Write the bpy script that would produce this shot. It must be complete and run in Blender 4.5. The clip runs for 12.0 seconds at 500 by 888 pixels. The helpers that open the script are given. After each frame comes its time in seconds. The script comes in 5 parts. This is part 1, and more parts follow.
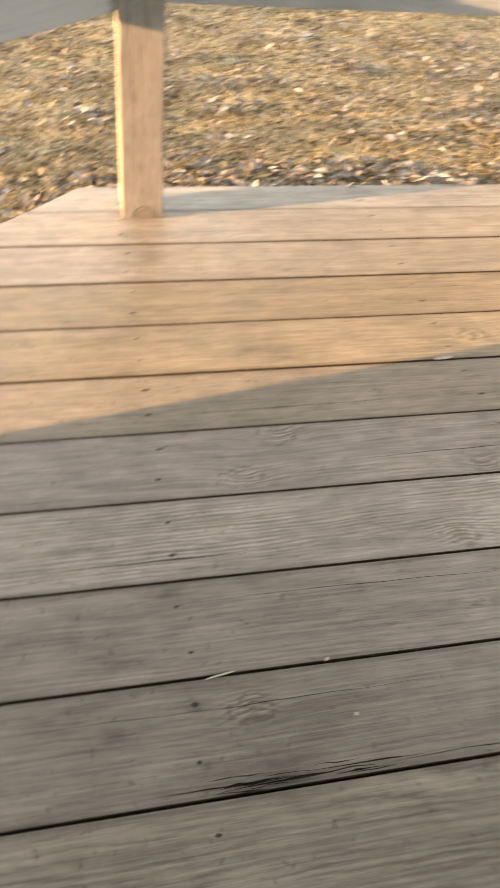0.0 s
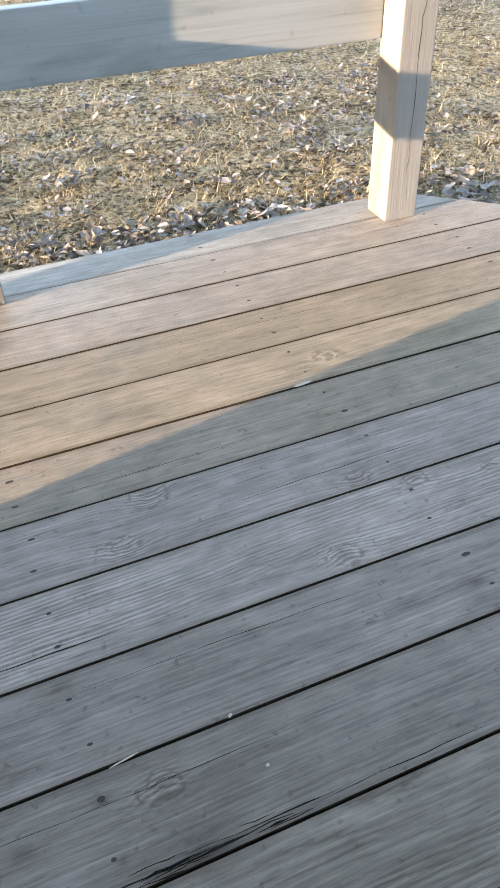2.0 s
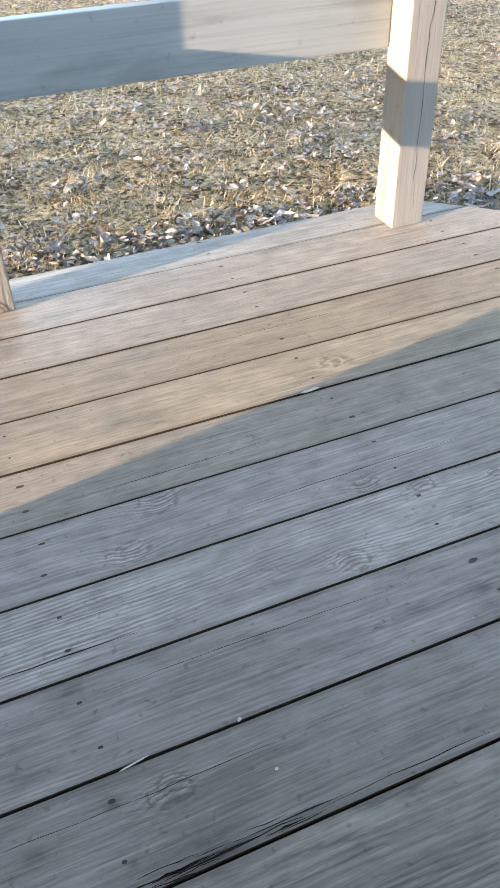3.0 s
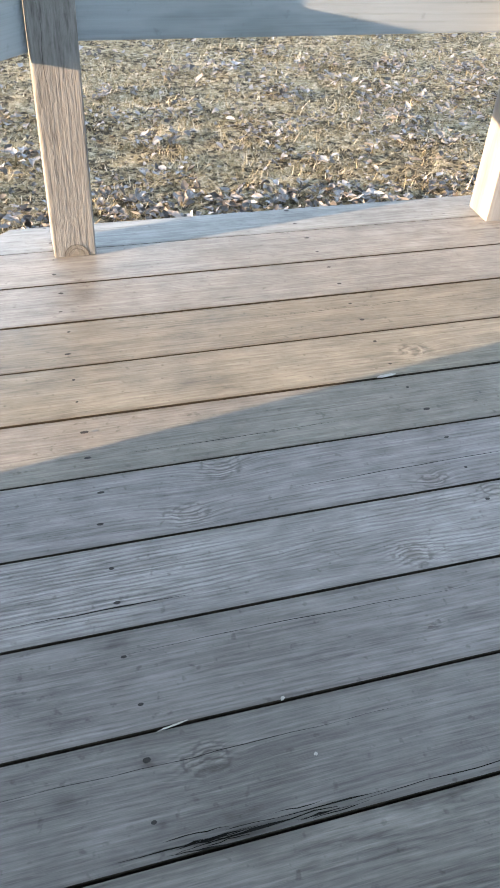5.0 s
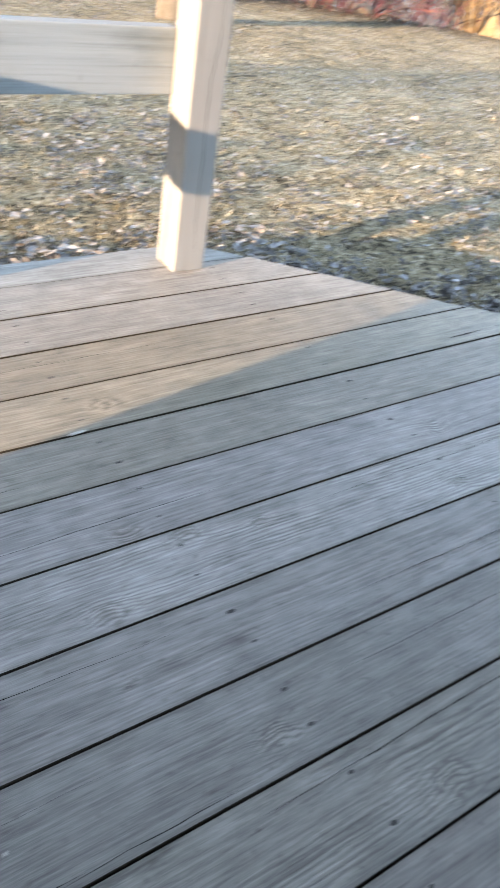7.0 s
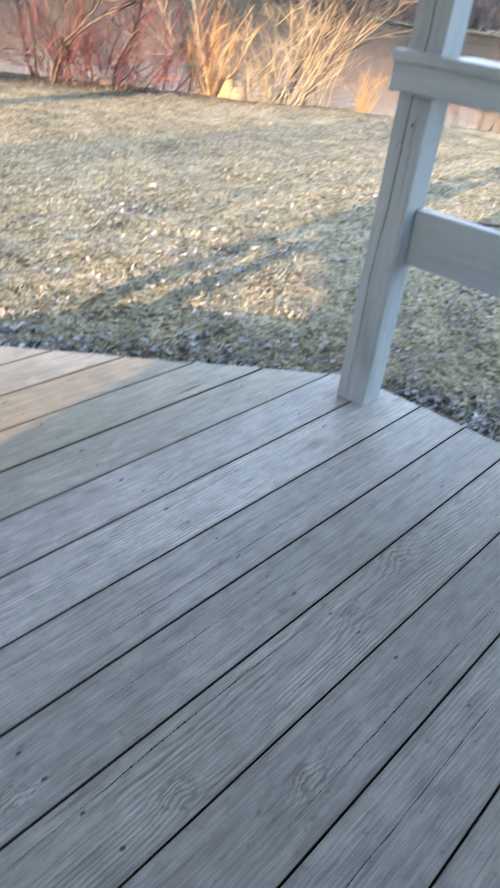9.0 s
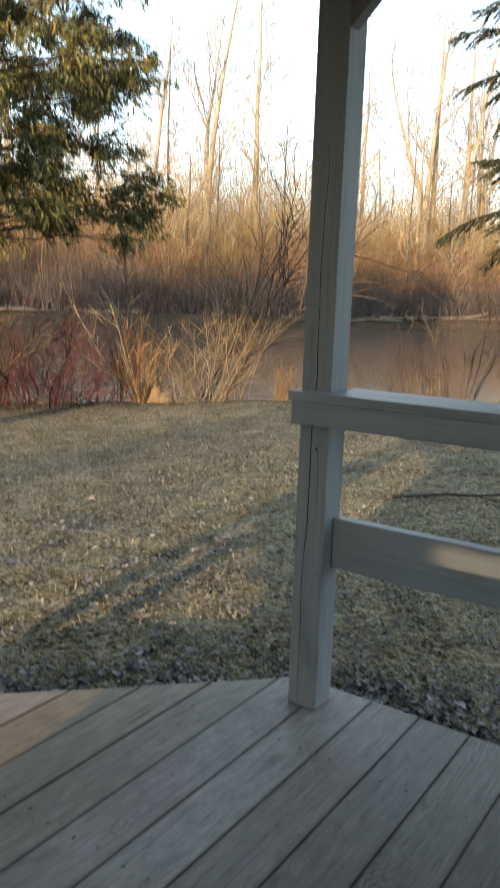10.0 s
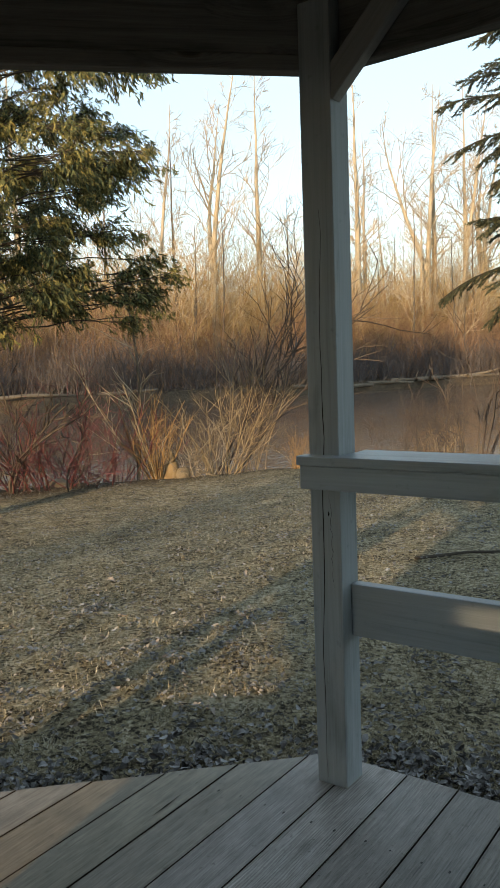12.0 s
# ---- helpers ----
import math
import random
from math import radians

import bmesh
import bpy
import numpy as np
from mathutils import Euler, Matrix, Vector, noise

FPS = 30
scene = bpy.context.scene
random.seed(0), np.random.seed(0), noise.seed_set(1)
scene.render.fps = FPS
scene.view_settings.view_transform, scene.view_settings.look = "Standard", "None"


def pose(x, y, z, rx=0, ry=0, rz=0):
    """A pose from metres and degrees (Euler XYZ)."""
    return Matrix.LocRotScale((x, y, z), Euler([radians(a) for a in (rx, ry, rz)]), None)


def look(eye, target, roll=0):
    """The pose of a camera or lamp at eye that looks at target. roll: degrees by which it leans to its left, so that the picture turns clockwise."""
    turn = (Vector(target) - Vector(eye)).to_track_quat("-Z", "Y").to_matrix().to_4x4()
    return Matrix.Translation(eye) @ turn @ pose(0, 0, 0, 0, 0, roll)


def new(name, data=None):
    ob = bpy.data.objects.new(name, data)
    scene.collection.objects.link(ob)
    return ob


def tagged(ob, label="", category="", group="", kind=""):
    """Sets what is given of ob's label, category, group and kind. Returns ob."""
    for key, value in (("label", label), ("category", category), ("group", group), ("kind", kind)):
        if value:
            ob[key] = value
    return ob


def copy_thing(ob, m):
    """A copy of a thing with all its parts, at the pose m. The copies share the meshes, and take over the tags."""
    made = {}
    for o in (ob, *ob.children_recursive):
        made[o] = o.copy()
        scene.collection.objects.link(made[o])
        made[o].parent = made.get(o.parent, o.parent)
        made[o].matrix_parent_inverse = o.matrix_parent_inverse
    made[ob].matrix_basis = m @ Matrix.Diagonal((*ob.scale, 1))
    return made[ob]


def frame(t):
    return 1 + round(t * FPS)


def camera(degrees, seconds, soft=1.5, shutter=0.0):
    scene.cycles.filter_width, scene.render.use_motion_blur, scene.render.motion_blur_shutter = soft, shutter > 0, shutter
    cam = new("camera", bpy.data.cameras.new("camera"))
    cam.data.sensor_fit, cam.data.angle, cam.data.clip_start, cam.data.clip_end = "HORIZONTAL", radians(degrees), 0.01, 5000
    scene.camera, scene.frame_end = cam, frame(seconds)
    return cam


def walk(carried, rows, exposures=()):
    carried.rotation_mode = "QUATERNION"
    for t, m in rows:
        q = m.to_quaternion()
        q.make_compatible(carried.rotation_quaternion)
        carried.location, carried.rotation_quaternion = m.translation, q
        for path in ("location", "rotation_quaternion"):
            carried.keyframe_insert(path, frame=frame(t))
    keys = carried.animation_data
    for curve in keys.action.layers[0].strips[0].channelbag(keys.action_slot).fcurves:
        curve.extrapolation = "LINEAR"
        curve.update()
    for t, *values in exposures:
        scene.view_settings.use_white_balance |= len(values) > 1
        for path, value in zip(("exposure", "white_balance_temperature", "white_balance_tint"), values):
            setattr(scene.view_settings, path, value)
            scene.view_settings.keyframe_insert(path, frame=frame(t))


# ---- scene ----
cam = camera(35.13, 12.0, 1.5, 0.4)


def held(x, y, z, yaw, pitch, lean):
    """A camera at a place, turned by its yaw, its pitch and its lean to the right."""
    return pose(x, y, z, 0, 0, yaw) @ pose(0, 0, 0, 90 + pitch) @ pose(0, 0, 0, 0, 0, -lean)


# seconds, eye, yaw, pitch, lean
ROWS = [
    (0.0, -1.148, -1.786, 0.866, -15.76, -43.60, -6.82),
    (0.1, -1.141, -1.795, 0.900, -18.31, -42.59, -5.86),
    (0.2, -1.116, -1.797, 0.912, -19.45, -40.53, -3.58),
    (0.3, -1.091, -1.800, 0.912, -21.30, -40.50, -5.40),
    (0.5, -1.085, -1.817, 0.896, -21.84, -39.61, -3.13),
    (1.0, -1.085, -1.798, 0.882, -19.75, -40.89, -0.79),
    (1.5, -1.058, -1.788, 0.877, -21.10, -40.61, 0.59),
    (2.0, -1.044, -1.799, 0.874, -22.06, -40.20, 1.72),
    (2.5, -1.043, -1.801, 0.877, -22.17, -39.93, 2.02),
    (3.0, -1.052, -1.802, 0.882, -21.64, -39.87, 1.84),
    (3.5, -1.056, -1.800, 0.881, -20.16, -39.99, 1.51),
    (3.7, -1.064, -1.797, 0.876, -19.34, -39.86, 0.92),
    (5.3, -1.106, -1.765, 0.860, -19.14, -41.95, -5.54),
    (5.5, -1.111, -1.770, 0.869, -19.58, -41.97, -6.32),
    (6.0, -1.106, -1.773, 0.874, -19.37, -41.92, -6.31),
    (6.5, -1.081, -1.785, 0.880, -24.17, -40.48, -6.54),
    (7.0, -0.981, -1.793, 0.878, -39.69, -36.23, -10.63),
    (7.2, -0.945, -1.772, 0.862, -43.99, -35.23, -12.15),
    (8.8, -0.905, -1.945, 0.935, -52.10, -31.35, -9.05),
    (9.0, -0.910, -1.992, 1.002, -53.86, -30.52, -8.58),
    (9.5, -0.919, -2.018, 1.094, -56.35, -19.19, -4.60),
    (10.0, -0.926, -2.034, 1.144, -55.71, -10.75, -1.94),
    (10.5, -0.917, -2.046, 1.135, -54.28, -5.83, 1.16),
    (11.0, -0.894, -2.030, 1.166, -54.57, -7.24, 1.89),
    (11.5, -0.889, -2.049, 1.148, -54.22, -5.93, 2.03),
    (12.0, -0.891, -2.043, 1.136, -54.33, -5.64, 2.03),
]
EXPOSURES = [(0.0, 3.51, 9300, 18), (0.3, 3.47, 8400, 17), (1.5, 3.40, 6300, 10), (2.5, 3.43, 5950, 9), (3.5, 3.46, 5850, 8), (6.0, 3.43, 5800, 8), (7.0, 3.46, 5700, 8), (9.0, 3.52, 5650, 8), (9.5, 3.24, 5650, 6),
             (10.0, 1.86, 6300, 4), (10.3, 1.40, 6600, 4), (10.6, 1.28, 6700, 5), (11.0, 1.48, 6400, 1), (12.0, 1.52, 6300, 0)]
walk(cam, [(t, held(*r)) for t, *r in ROWS], EXPOSURES)

# ---- light ----
SUN_TRAVEL = Vector((1.0, 0.175, -0.148)).normalized()
world = bpy.data.worlds.new("sky")
scene.world = world
world.use_nodes = True
wn, wl = world.node_tree.nodes, world.node_tree.links
sky = wn.new("ShaderNodeTexSky")
sky.sky_type, sky.sun_disc = "NISHITA", False
sky.sun_elevation = math.asin(-SUN_TRAVEL.z)
sky.sun_rotation = math.atan2(-SUN_TRAVEL.x, -SUN_TRAVEL.y)
sky.air_density, sky.dust_density, sky.ozone_density = 1.0, 0.6, 1.2
haze = wn.new("ShaderNodeMix")
haze.data_type = "RGBA"
haze.inputs[0].default_value = 0.60
haze.inputs[7].default_value = (2.46, 2.72, 3.04, 1)
wl.new(sky.outputs[0], haze.inputs[6])
wl.new(haze.outputs[2], wn["Background"].inputs[0])
wn["Background"].inputs[1].default_value = 0.15
sun_data = bpy.data.lights.new("sun", "SUN")
sun_data.energy, sun_data.angle, sun_data.color = 3.15, radians(0.55), (1.0, 0.66, 0.37)
sun = new("sun", sun_data)
sun.matrix_world = look((0, 0, 30), Vector((0, 0, 30)) + SUN_TRAVEL)


# ---- materials ----
def material(name, rough=0.7, spec=0.3):
    m = bpy.data.materials.new(name)
    m.use_nodes = True
    b = m.node_tree.nodes["Principled BSDF"]
    b.inputs["Roughness"].default_value = rough
    b.inputs["Specular IOR Level"].default_value = spec
    return m, m.node_tree.nodes, m.node_tree.links, b


def ramp(nodes, links, source, stops):
    r = nodes.new("ShaderNodeValToRGB")
    while len(r.color_ramp.elements) < len(stops):
        r.color_ramp.elements.new(0.5)
    for e, (p, c) in zip(r.color_ramp.elements, stops):
        e.position, e.color = p, (*c, 1)
    links.new(source, r.inputs[0])
    return r.outputs[0]


def maths(nodes, links, op, a, b=None, c=None):
    n = nodes.new("ShaderNodeMath")
    n.operation = op
    for i, v in enumerate((a, b, c)):
        if v is None:
            continue
        if isinstance(v, (int, float)):
            n.inputs[i].default_value = v
        else:
            links.new(v, n.inputs[i])
    return n.outputs[0]


def mixed(nodes, links, kind, fac, a, b):
    n = nodes.new("ShaderNodeMix")
    n.data_type, n.blend_type = "RGBA", kind
    for i, v in ((0, fac), (6, a), (7, b)):
        if isinstance(v, (int, float)):
            n.inputs[i].default_value = v
        elif isinstance(v, tuple):
            n.inputs[i].default_value = (*v, 1)
        else:
            links.new(v, n.inputs[i])
    return n.outputs[2]


def noise_tex(nodes, links, vector, scale, detail=4.0, rough=0.55, distort=0.0):
    n = nodes.new("ShaderNodeTexNoise")
    n.inputs["Scale"].default_value, n.inputs["Detail"].default_value = scale, detail
    n.inputs["Roughness"].default_value, n.inputs["Distortion"].default_value = rough, distort
    links.new(vector, n.inputs["Vector"])
    return n.outputs[0]


def stretched(nodes, links, vector, scale):
    n = nodes.new("ShaderNodeMapping")
    n.inputs["Scale"].default_value = scale
    links.new(vector, n.inputs["Vector"])
    return n.outputs[0]


ALBEDO = 0.54


def toned(c):
    """All base colours were judged against white paint; this brings them to measured albedos."""
    return tuple(x * ALBEDO for x in c)


def weathered_wood(name, pale, mid, dark, warm, knots=1.0, rough=0.78, bump=0.5, short=1.0):
    """Old softwood; the grain runs along the object's x. warm: a second tone that some pieces have; short: how broken the grain is."""
    m, n, l, b = material(name, rough, 0.25)
    tc = n.new("ShaderNodeTexCoord")
    info = n.new("ShaderNodeObjectInfo")
    shift = n.new("ShaderNodeVectorMath")
    shift.operation = "MULTIPLY_ADD"
    l.new(info.outputs["Random"], shift.inputs[0])
    shift.inputs[1].default_value = (37.0, 11.0, 5.0)
    l.new(tc.outputs["Object"], shift.inputs[2])
    v = shift.outputs[0]
    # sparse knots bend the grain round them
    vor = n.new("ShaderNodeTexVoronoi")
    vor.inputs["Scale"].default_value = 1.0
    vor.inputs["Randomness"].default_value = 1.0
    l.new(stretched(n, l, v, (2.6, 7.5, 7.5)), vor.inputs["Vector"])
    d = vor.outputs["Distance"]
    near = maths(n, l, "MULTIPLY", maths(n, l, "SMOOTH_MIN", maths(n, l, "SUBTRACT", 0.42, d), 0.42, 0.0), 1.0)
    near = maths(n, l, "MAXIMUM", near, 0.0)
    bend = maths(n, l, "MULTIPLY", near, 0.09 * knots)
    comb = n.new("ShaderNodeCombineXYZ")
    l.new(bend, comb.inputs[1])
    l.new(bend, comb.inputs[2])
    add = n.new("ShaderNodeVectorMath")
    l.new(v, add.inputs[0])
    l.new(comb.outputs[0], add.inputs[1])
    g = add.outputs[0]
    fine = noise_tex(n, l, stretched(n, l, g, (5 * short, 190, 190)), 1.0, 5.0, 0.6)
    bands = noise_tex(n, l, stretched(n, l, g, (1.1 * short, 42 + 10 * short, 42 + 10 * short)), 1.0, 3.0, 0.5, 0.6)
    blotch = noise_tex(n, l, stretched(n, l, v, (2.2, 9, 9)), 1.0, 4.0, 0.6)
    spots = noise_tex(n, l, v, 34.0, 3.0, 0.6)
    tone = maths(n, l, "ADD", maths(n, l, "MULTIPLY", fine, 0.5), maths(n, l, "MULTIPLY", bands, 0.5))
    tone = maths(n, l, "ADD", tone, maths(n, l, "MULTIPLY", maths(n, l, "SUBTRACT", blotch, 0.5), 0.35))
    col = ramp(n, l, tone, [(0.30, toned(dark)), (0.46, toned(mid)), (0.60, toned(pale)), (0.78, toned([c * 1.12 for c in pale]))])
    col = mixed(n, l, "MIX", maths(n, l, "MULTIPLY", info.outputs["Random"], 0.7), col, mixed(n, l, "MULTIPLY", 1.0, col, warm))
    dirty = ramp(n, l, spots, [(0.26, (0.70, 0.70, 0.70)), (0.36, (1, 1, 1))])
    col = mixed(n, l, "MULTIPLY", 0.6, col, dirty)
    stain = ramp(n, l, blotch, [(0.28, (0.62, 0.64, 0.62)), (0.45, (1, 1, 1))])
    col = mixed(n, l, "MULTIPLY", 0.8, col, stain)
    if not knots:
        bump *= 0.8
    eye = ramp(n, l, d, [(0.035, (0.30, 0.25, 0.20)), (0.075, (0.62, 0.56, 0.50)), (0.10, (1.0, 1.0, 1.0))])
    col = mixed(n, l, "MULTIPLY", 0.85 * min(knots, 1.0), col, eye)
    l.new(col, b.inputs["Base Color"])
    bm = n.new("ShaderNodeBump")
    bm.inputs["Strength"].default_value, bm.inputs["Distance"].default_value = bump, 0.002
    l.new(maths(n, l, "ADD", fine, maths(n, l, "MULTIPLY", bands, 0.8)), bm.inputs["Height"])
    l.new(bm.outputs[0], b.inputs["Normal"])
    return m


def mottled(name, stops, scale=8.0, rough=0.85, spec=0.2, bump=0.3, distance=0.01, island=0.0, detail=5.0, stretch=(1, 1, 1)):
    """A surface with colour at two scales; island: how much single pieces of a mesh differ."""
    m, n, l, b = material(name, rough, spec)
    tc = n.new("ShaderNodeTexCoord")
    v = stretched(n, l, tc.outputs["Object"], stretch)
    big = noise_tex(n, l, v, scale, detail, 0.6)
    small = noise_tex(n, l, v, scale * 9, 3.0, 0.6)
    t = maths(n, l, "ADD", maths(n, l, "MULTIPLY", big, 0.65), maths(n, l, "MULTIPLY", small, 0.35))
    if island:
        geo = n.new("ShaderNodeNewGeometry")
        t = maths(n, l, "ADD", t, maths(n, l, "MULTIPLY", maths(n, l, "SUBTRACT", geo.outputs["Random Per Island"], 0.5), island))
    l.new(ramp(n, l, t, [(p, toned(c)) for p, c in stops]), b.inputs["Base Color"])
    if bump:
        bm = n.new("ShaderNodeBump")
        bm.inputs["Strength"].default_value, bm.inputs["Distance"].default_value = bump, distance
        l.new(small, bm.inputs["Height"])
        l.new(bm.outputs[0], b.inputs["Normal"])
    return m


# x, y, half width and darkness of the deck's knots
KNOTS = [(-0.855, -0.893, 0.026, 0.35), (-0.925, -0.980, 0.024, 0.40), (-0.534, -0.994, 0.018, 0.45), (-0.447, -1.031, 0.016, 0.65), (-0.628, -1.129, 0.022, 0.70),
         (-0.652, -1.248, 0.007, 0.95), (-0.985, -1.352, 0.020, 0.35), (-0.317, -1.053, 0.011, 0.45), (0.144, -1.517, 0.020, 0.65), (0.366, -1.480, 0.030, 0.10), (0.188, -0.970, 0.020, 0.4),
         (0.100, -1.125, 0.014, 0.6), (-0.200, -1.670, 0.024, 0.6), (-0.358, -1.554, 0.024, 0.5), (-0.410, -0.655, 0.020, 0.25), (-0.520, -1.400, 0.018, 0.30)]
# x, y and half length of dark damp stains
STAINS = [(-1.049, -1.340, 0.016), (-1.144, -1.363, 0.022), (-1.065, -1.179, 0.024), (-0.484, -1.249, 0.018), (-1.046, -1.414, 0.010), (-0.96, -1.437, 0.045), (-1.40, -0.30, 0.08), (0.60, -1.09, 0.030), (0.26, -1.32, 0.020), (0.05, -1.42, 0.016)]


def deck_wood():
    """Grey weathered deck boards: growth rings cut flat, so that they run as lines and close into arches, and swirl round the knots."""
    m, n, l, b = material("deck_wood", 0.6, 0.5)
    tc = n.new("ShaderNodeTexCoord")
    geo = n.new("ShaderNodeNewGeometry")
    info = n.new("ShaderNodeObjectInfo")
    shift = n.new("ShaderNodeVectorMath")
    shift.operation = "MULTIPLY_ADD"
    l.new(info.outputs["Random"], shift.inputs[0])
    shift.inputs[1].default_value = (41.0, 13.0, 7.0)
    l.new(tc.outputs["Object"], shift.inputs[2])
    v = shift.outputs[0]
    wob = n.new("ShaderNodeTexNoise")
    wob.inputs["Scale"].default_value, wob.inputs["Detail"].default_value = 45.0, 4.0
    l.new(geo.outputs["Position"], wob.inputs["Vector"])
    ragged = n.new("ShaderNodeVectorMath")
    ragged.operation = "MULTIPLY_ADD"
    l.new(wob.outputs["Color"], ragged.inputs[0])
    ragged.inputs[1].default_value = (0.034, 0.018, 0.0)
    l.new(geo.outputs["Position"], ragged.inputs[2])

    plan = n.new("ShaderNodeSeparateXYZ")
    l.new(geo.outputs["Position"], plan.inputs[0])

    def reach(x, y, rx, ry):
        sub = n.new("ShaderNodeVectorMath")
        sub.operation = "SUBTRACT"
        l.new(ragged.outputs[0], sub.inputs[0])
        sub.inputs[1].default_value = (x + 0.017, y + 0.009, 0)
        dist = n.new("ShaderNodeVectorMath")
        dist.operation = "LENGTH"
        l.new(stretched(n, l, sub.outputs[0], (1 / rx, 1 / ry, 0)), dist.inputs[0])
        d = dist.outputs["Value"]
        middle = -0.145 * (math.floor(-y / 0.145) + 0.5)
        own = maths(n, l, "LESS_THAN", maths(n, l, "ABSOLUTE", maths(n, l, "SUBTRACT", plan.outputs[1], middle)), 0.0725)
        return maths(n, l, "MULTIPLY", own, maths(n, l, "DIVIDE", 1.0, maths(n, l, "MULTIPLY_ADD", maths(n, l, "MULTIPLY", d, d), 0.7, 1.0)))

    near, dark, swell = None, None, None
    for x, y, r, k in KNOTS:
        f = reach(x, y, r * 1.25, r * 0.9)
        soft = maths(n, l, "MULTIPLY", maths(n, l, "POWER", f, 4.0), k)
        lift = maths(n, l, "MULTIPLY", f, r * 0.7)
        near = f if near is None else maths(n, l, "MAXIMUM", near, f)
        dark = soft if dark is None else maths(n, l, "MAXIMUM", dark, soft)
        swell = lift if swell is None else maths(n, l, "ADD", swell, lift)
    stain = None
    for x, y, r in STAINS:
        f = reach(x, y, r, r * 0.6)
        stain = f if stain is None else maths(n, l, "MAXIMUM", stain, f)
    # distance from the heart of the log, which wanders under the board
    sep = n.new("ShaderNodeSeparateXYZ")
    l.new(tc.outputs["Object"], sep.inputs[0])
    drift = noise_tex(n, l, stretched(n, l, v, (0.9, 0, 0)), 1.0, 2.0, 0.5)
    depth = noise_tex(n, l, stretched(n, l, v, (1.1, 0.5, 0)), 1.0, 1.0, 0.5)
    off = maths(n, l, "MULTIPLY_ADD", info.outputs["Random"], 0.50, -0.25)
    cy = maths(n, l, "ADD", maths(n, l, "MULTIPLY_ADD", drift, 0.05, -0.025), off)
    dy = maths(n, l, "SUBTRACT", sep.outputs[1], cy)
    dz = maths(n, l, "MULTIPLY_ADD", depth, 0.11, 0.0)
    ring = maths(n, l, "SQRT", maths(n, l, "ADD", maths(n, l, "MULTIPLY", dy, dy), maths(n, l, "MULTIPLY", dz, dz)))
    jitter = noise_tex(n, l, stretched(n, l, v, (7, 50, 1)), 1.0, 4.0, 0.65)
    ring = maths(n, l, "ADD", maths(n, l, "ADD", ring, swell), maths(n, l, "MULTIPLY", jitter, 0.016))
    lines = maths(n, l, "FRACT", maths(n, l, "MULTIPLY", ring, 150.0))
    bow = n.new("ShaderNodeCombineXYZ")
    l.new(swell, bow.inputs[1])
    add = n.new("ShaderNodeVectorMath")
    l.new(v, add.inputs[0])
    l.new(bow.outputs[0], add.inputs[1])
    g = add.outputs[0]
    fine = noise_tex(n, l, stretched(n, l, g, (22, 480, 40)), 1.0, 3.0, 0.6)
    streak = noise_tex(n, l, stretched(n, l, g, (5.5, 60, 20)), 1.0, 4.0, 0.6, 0.6)
    dash = noise_tex(n, l, stretched(n, l, g, (16, 190, 20)), 1.0, 2.0, 0.5)
    worn = noise_tex(n, l, stretched(n, l, v, (17, 36, 20)), 1.0, 5.0, 0.62)
    blotch = noise_tex(n, l, stretched(n, l, v, (5.0, 9, 9)), 1.0, 5.0, 0.6)
    wide = noise_tex(n, l, geo.outputs["Position"], 2.1, 3.0, 0.55)
    spots = noise_tex(n, l, v, 75.0, 2.0, 0.5)
    grain = noise_tex(n, l, stretched(n, l, g, (4.5, 210, 20)), 1.0, 3.0, 0.6, 0.3)
    tone = maths(n, l, "ADD", maths(n, l, "MULTIPLY", fine, 0.24), maths(n, l, "ADD", maths(n, l, "MULTIPLY", streak, 0.22), maths(n, l, "MULTIPLY", worn, 0.26)))
    tone = maths(n, l, "ADD", tone, maths(n, l, "MULTIPLY", grain, 0.26))
    tone = maths(n, l, "ADD", tone, maths(n, l, "MULTIPLY", maths(n, l, "SUBTRACT", blotch, 0.5), 0.20))
    col = ramp(n, l, tone, [(0.36, toned((0.165, 0.155, 0.144))), (0.45, toned((0.270, 0.257, 0.241))), (0.53, toned((0.365, 0.350, 0.331))), (0.66, toned((0.52, 0.505, 0.485)))])
    line = ramp(n, l, lines, [(0.0, (0.55, 0.54, 0.52)), (0.16, (0.88, 0.88, 0.87)), (0.45, (1.30, 1.30, 1.30)), (0.75, (1.05, 1.05, 1.05)), (1.0, (0.58, 0.57, 0.55))])
    clear = ramp(n, l, noise_tex(n, l, stretched(n, l, v, (3.4, 22, 5)), 1.0, 4.0, 0.65), [(0.38, (0.10, 0.10, 0.10)), (0.58, (1, 1, 1))])
    strong = maths(n, l, "MULTIPLY", clear, maths(n, l, "MULTIPLY_ADD", info.outputs["Alpha"], 1.0, 0.0))
    strong = maths(n, l, "MAXIMUM", strong, maths(n, l, "MULTIPLY", maths(n, l, "POWER", near, 2.0), 1.6))
    strong = maths(n, l, "MINIMUM", strong, 1.0)
    col = mixed(n, l, "MULTIPLY", strong, col, line)
    col = mixed(n, l, "MULTIPLY", 0.75, col, ramp(n, l, dash, [(0.28, (0.66, 0.65, 0.63)), (0.38, (1, 1, 1))]))
    pale = maths(n, l, "MULTIPLY", maths(n, l, "POWER", near, 2.0), 0.7)
    col = mixed(n, l, "MULTIPLY", pale, col, ramp(n, l, lines, [(0.0, (0.55, 0.53, 0.50)), (0.30, (1.25, 1.24, 1.22)), (0.6, (1.55, 1.54, 1.52)), (1.0, (0.75, 0.73, 0.70))]))
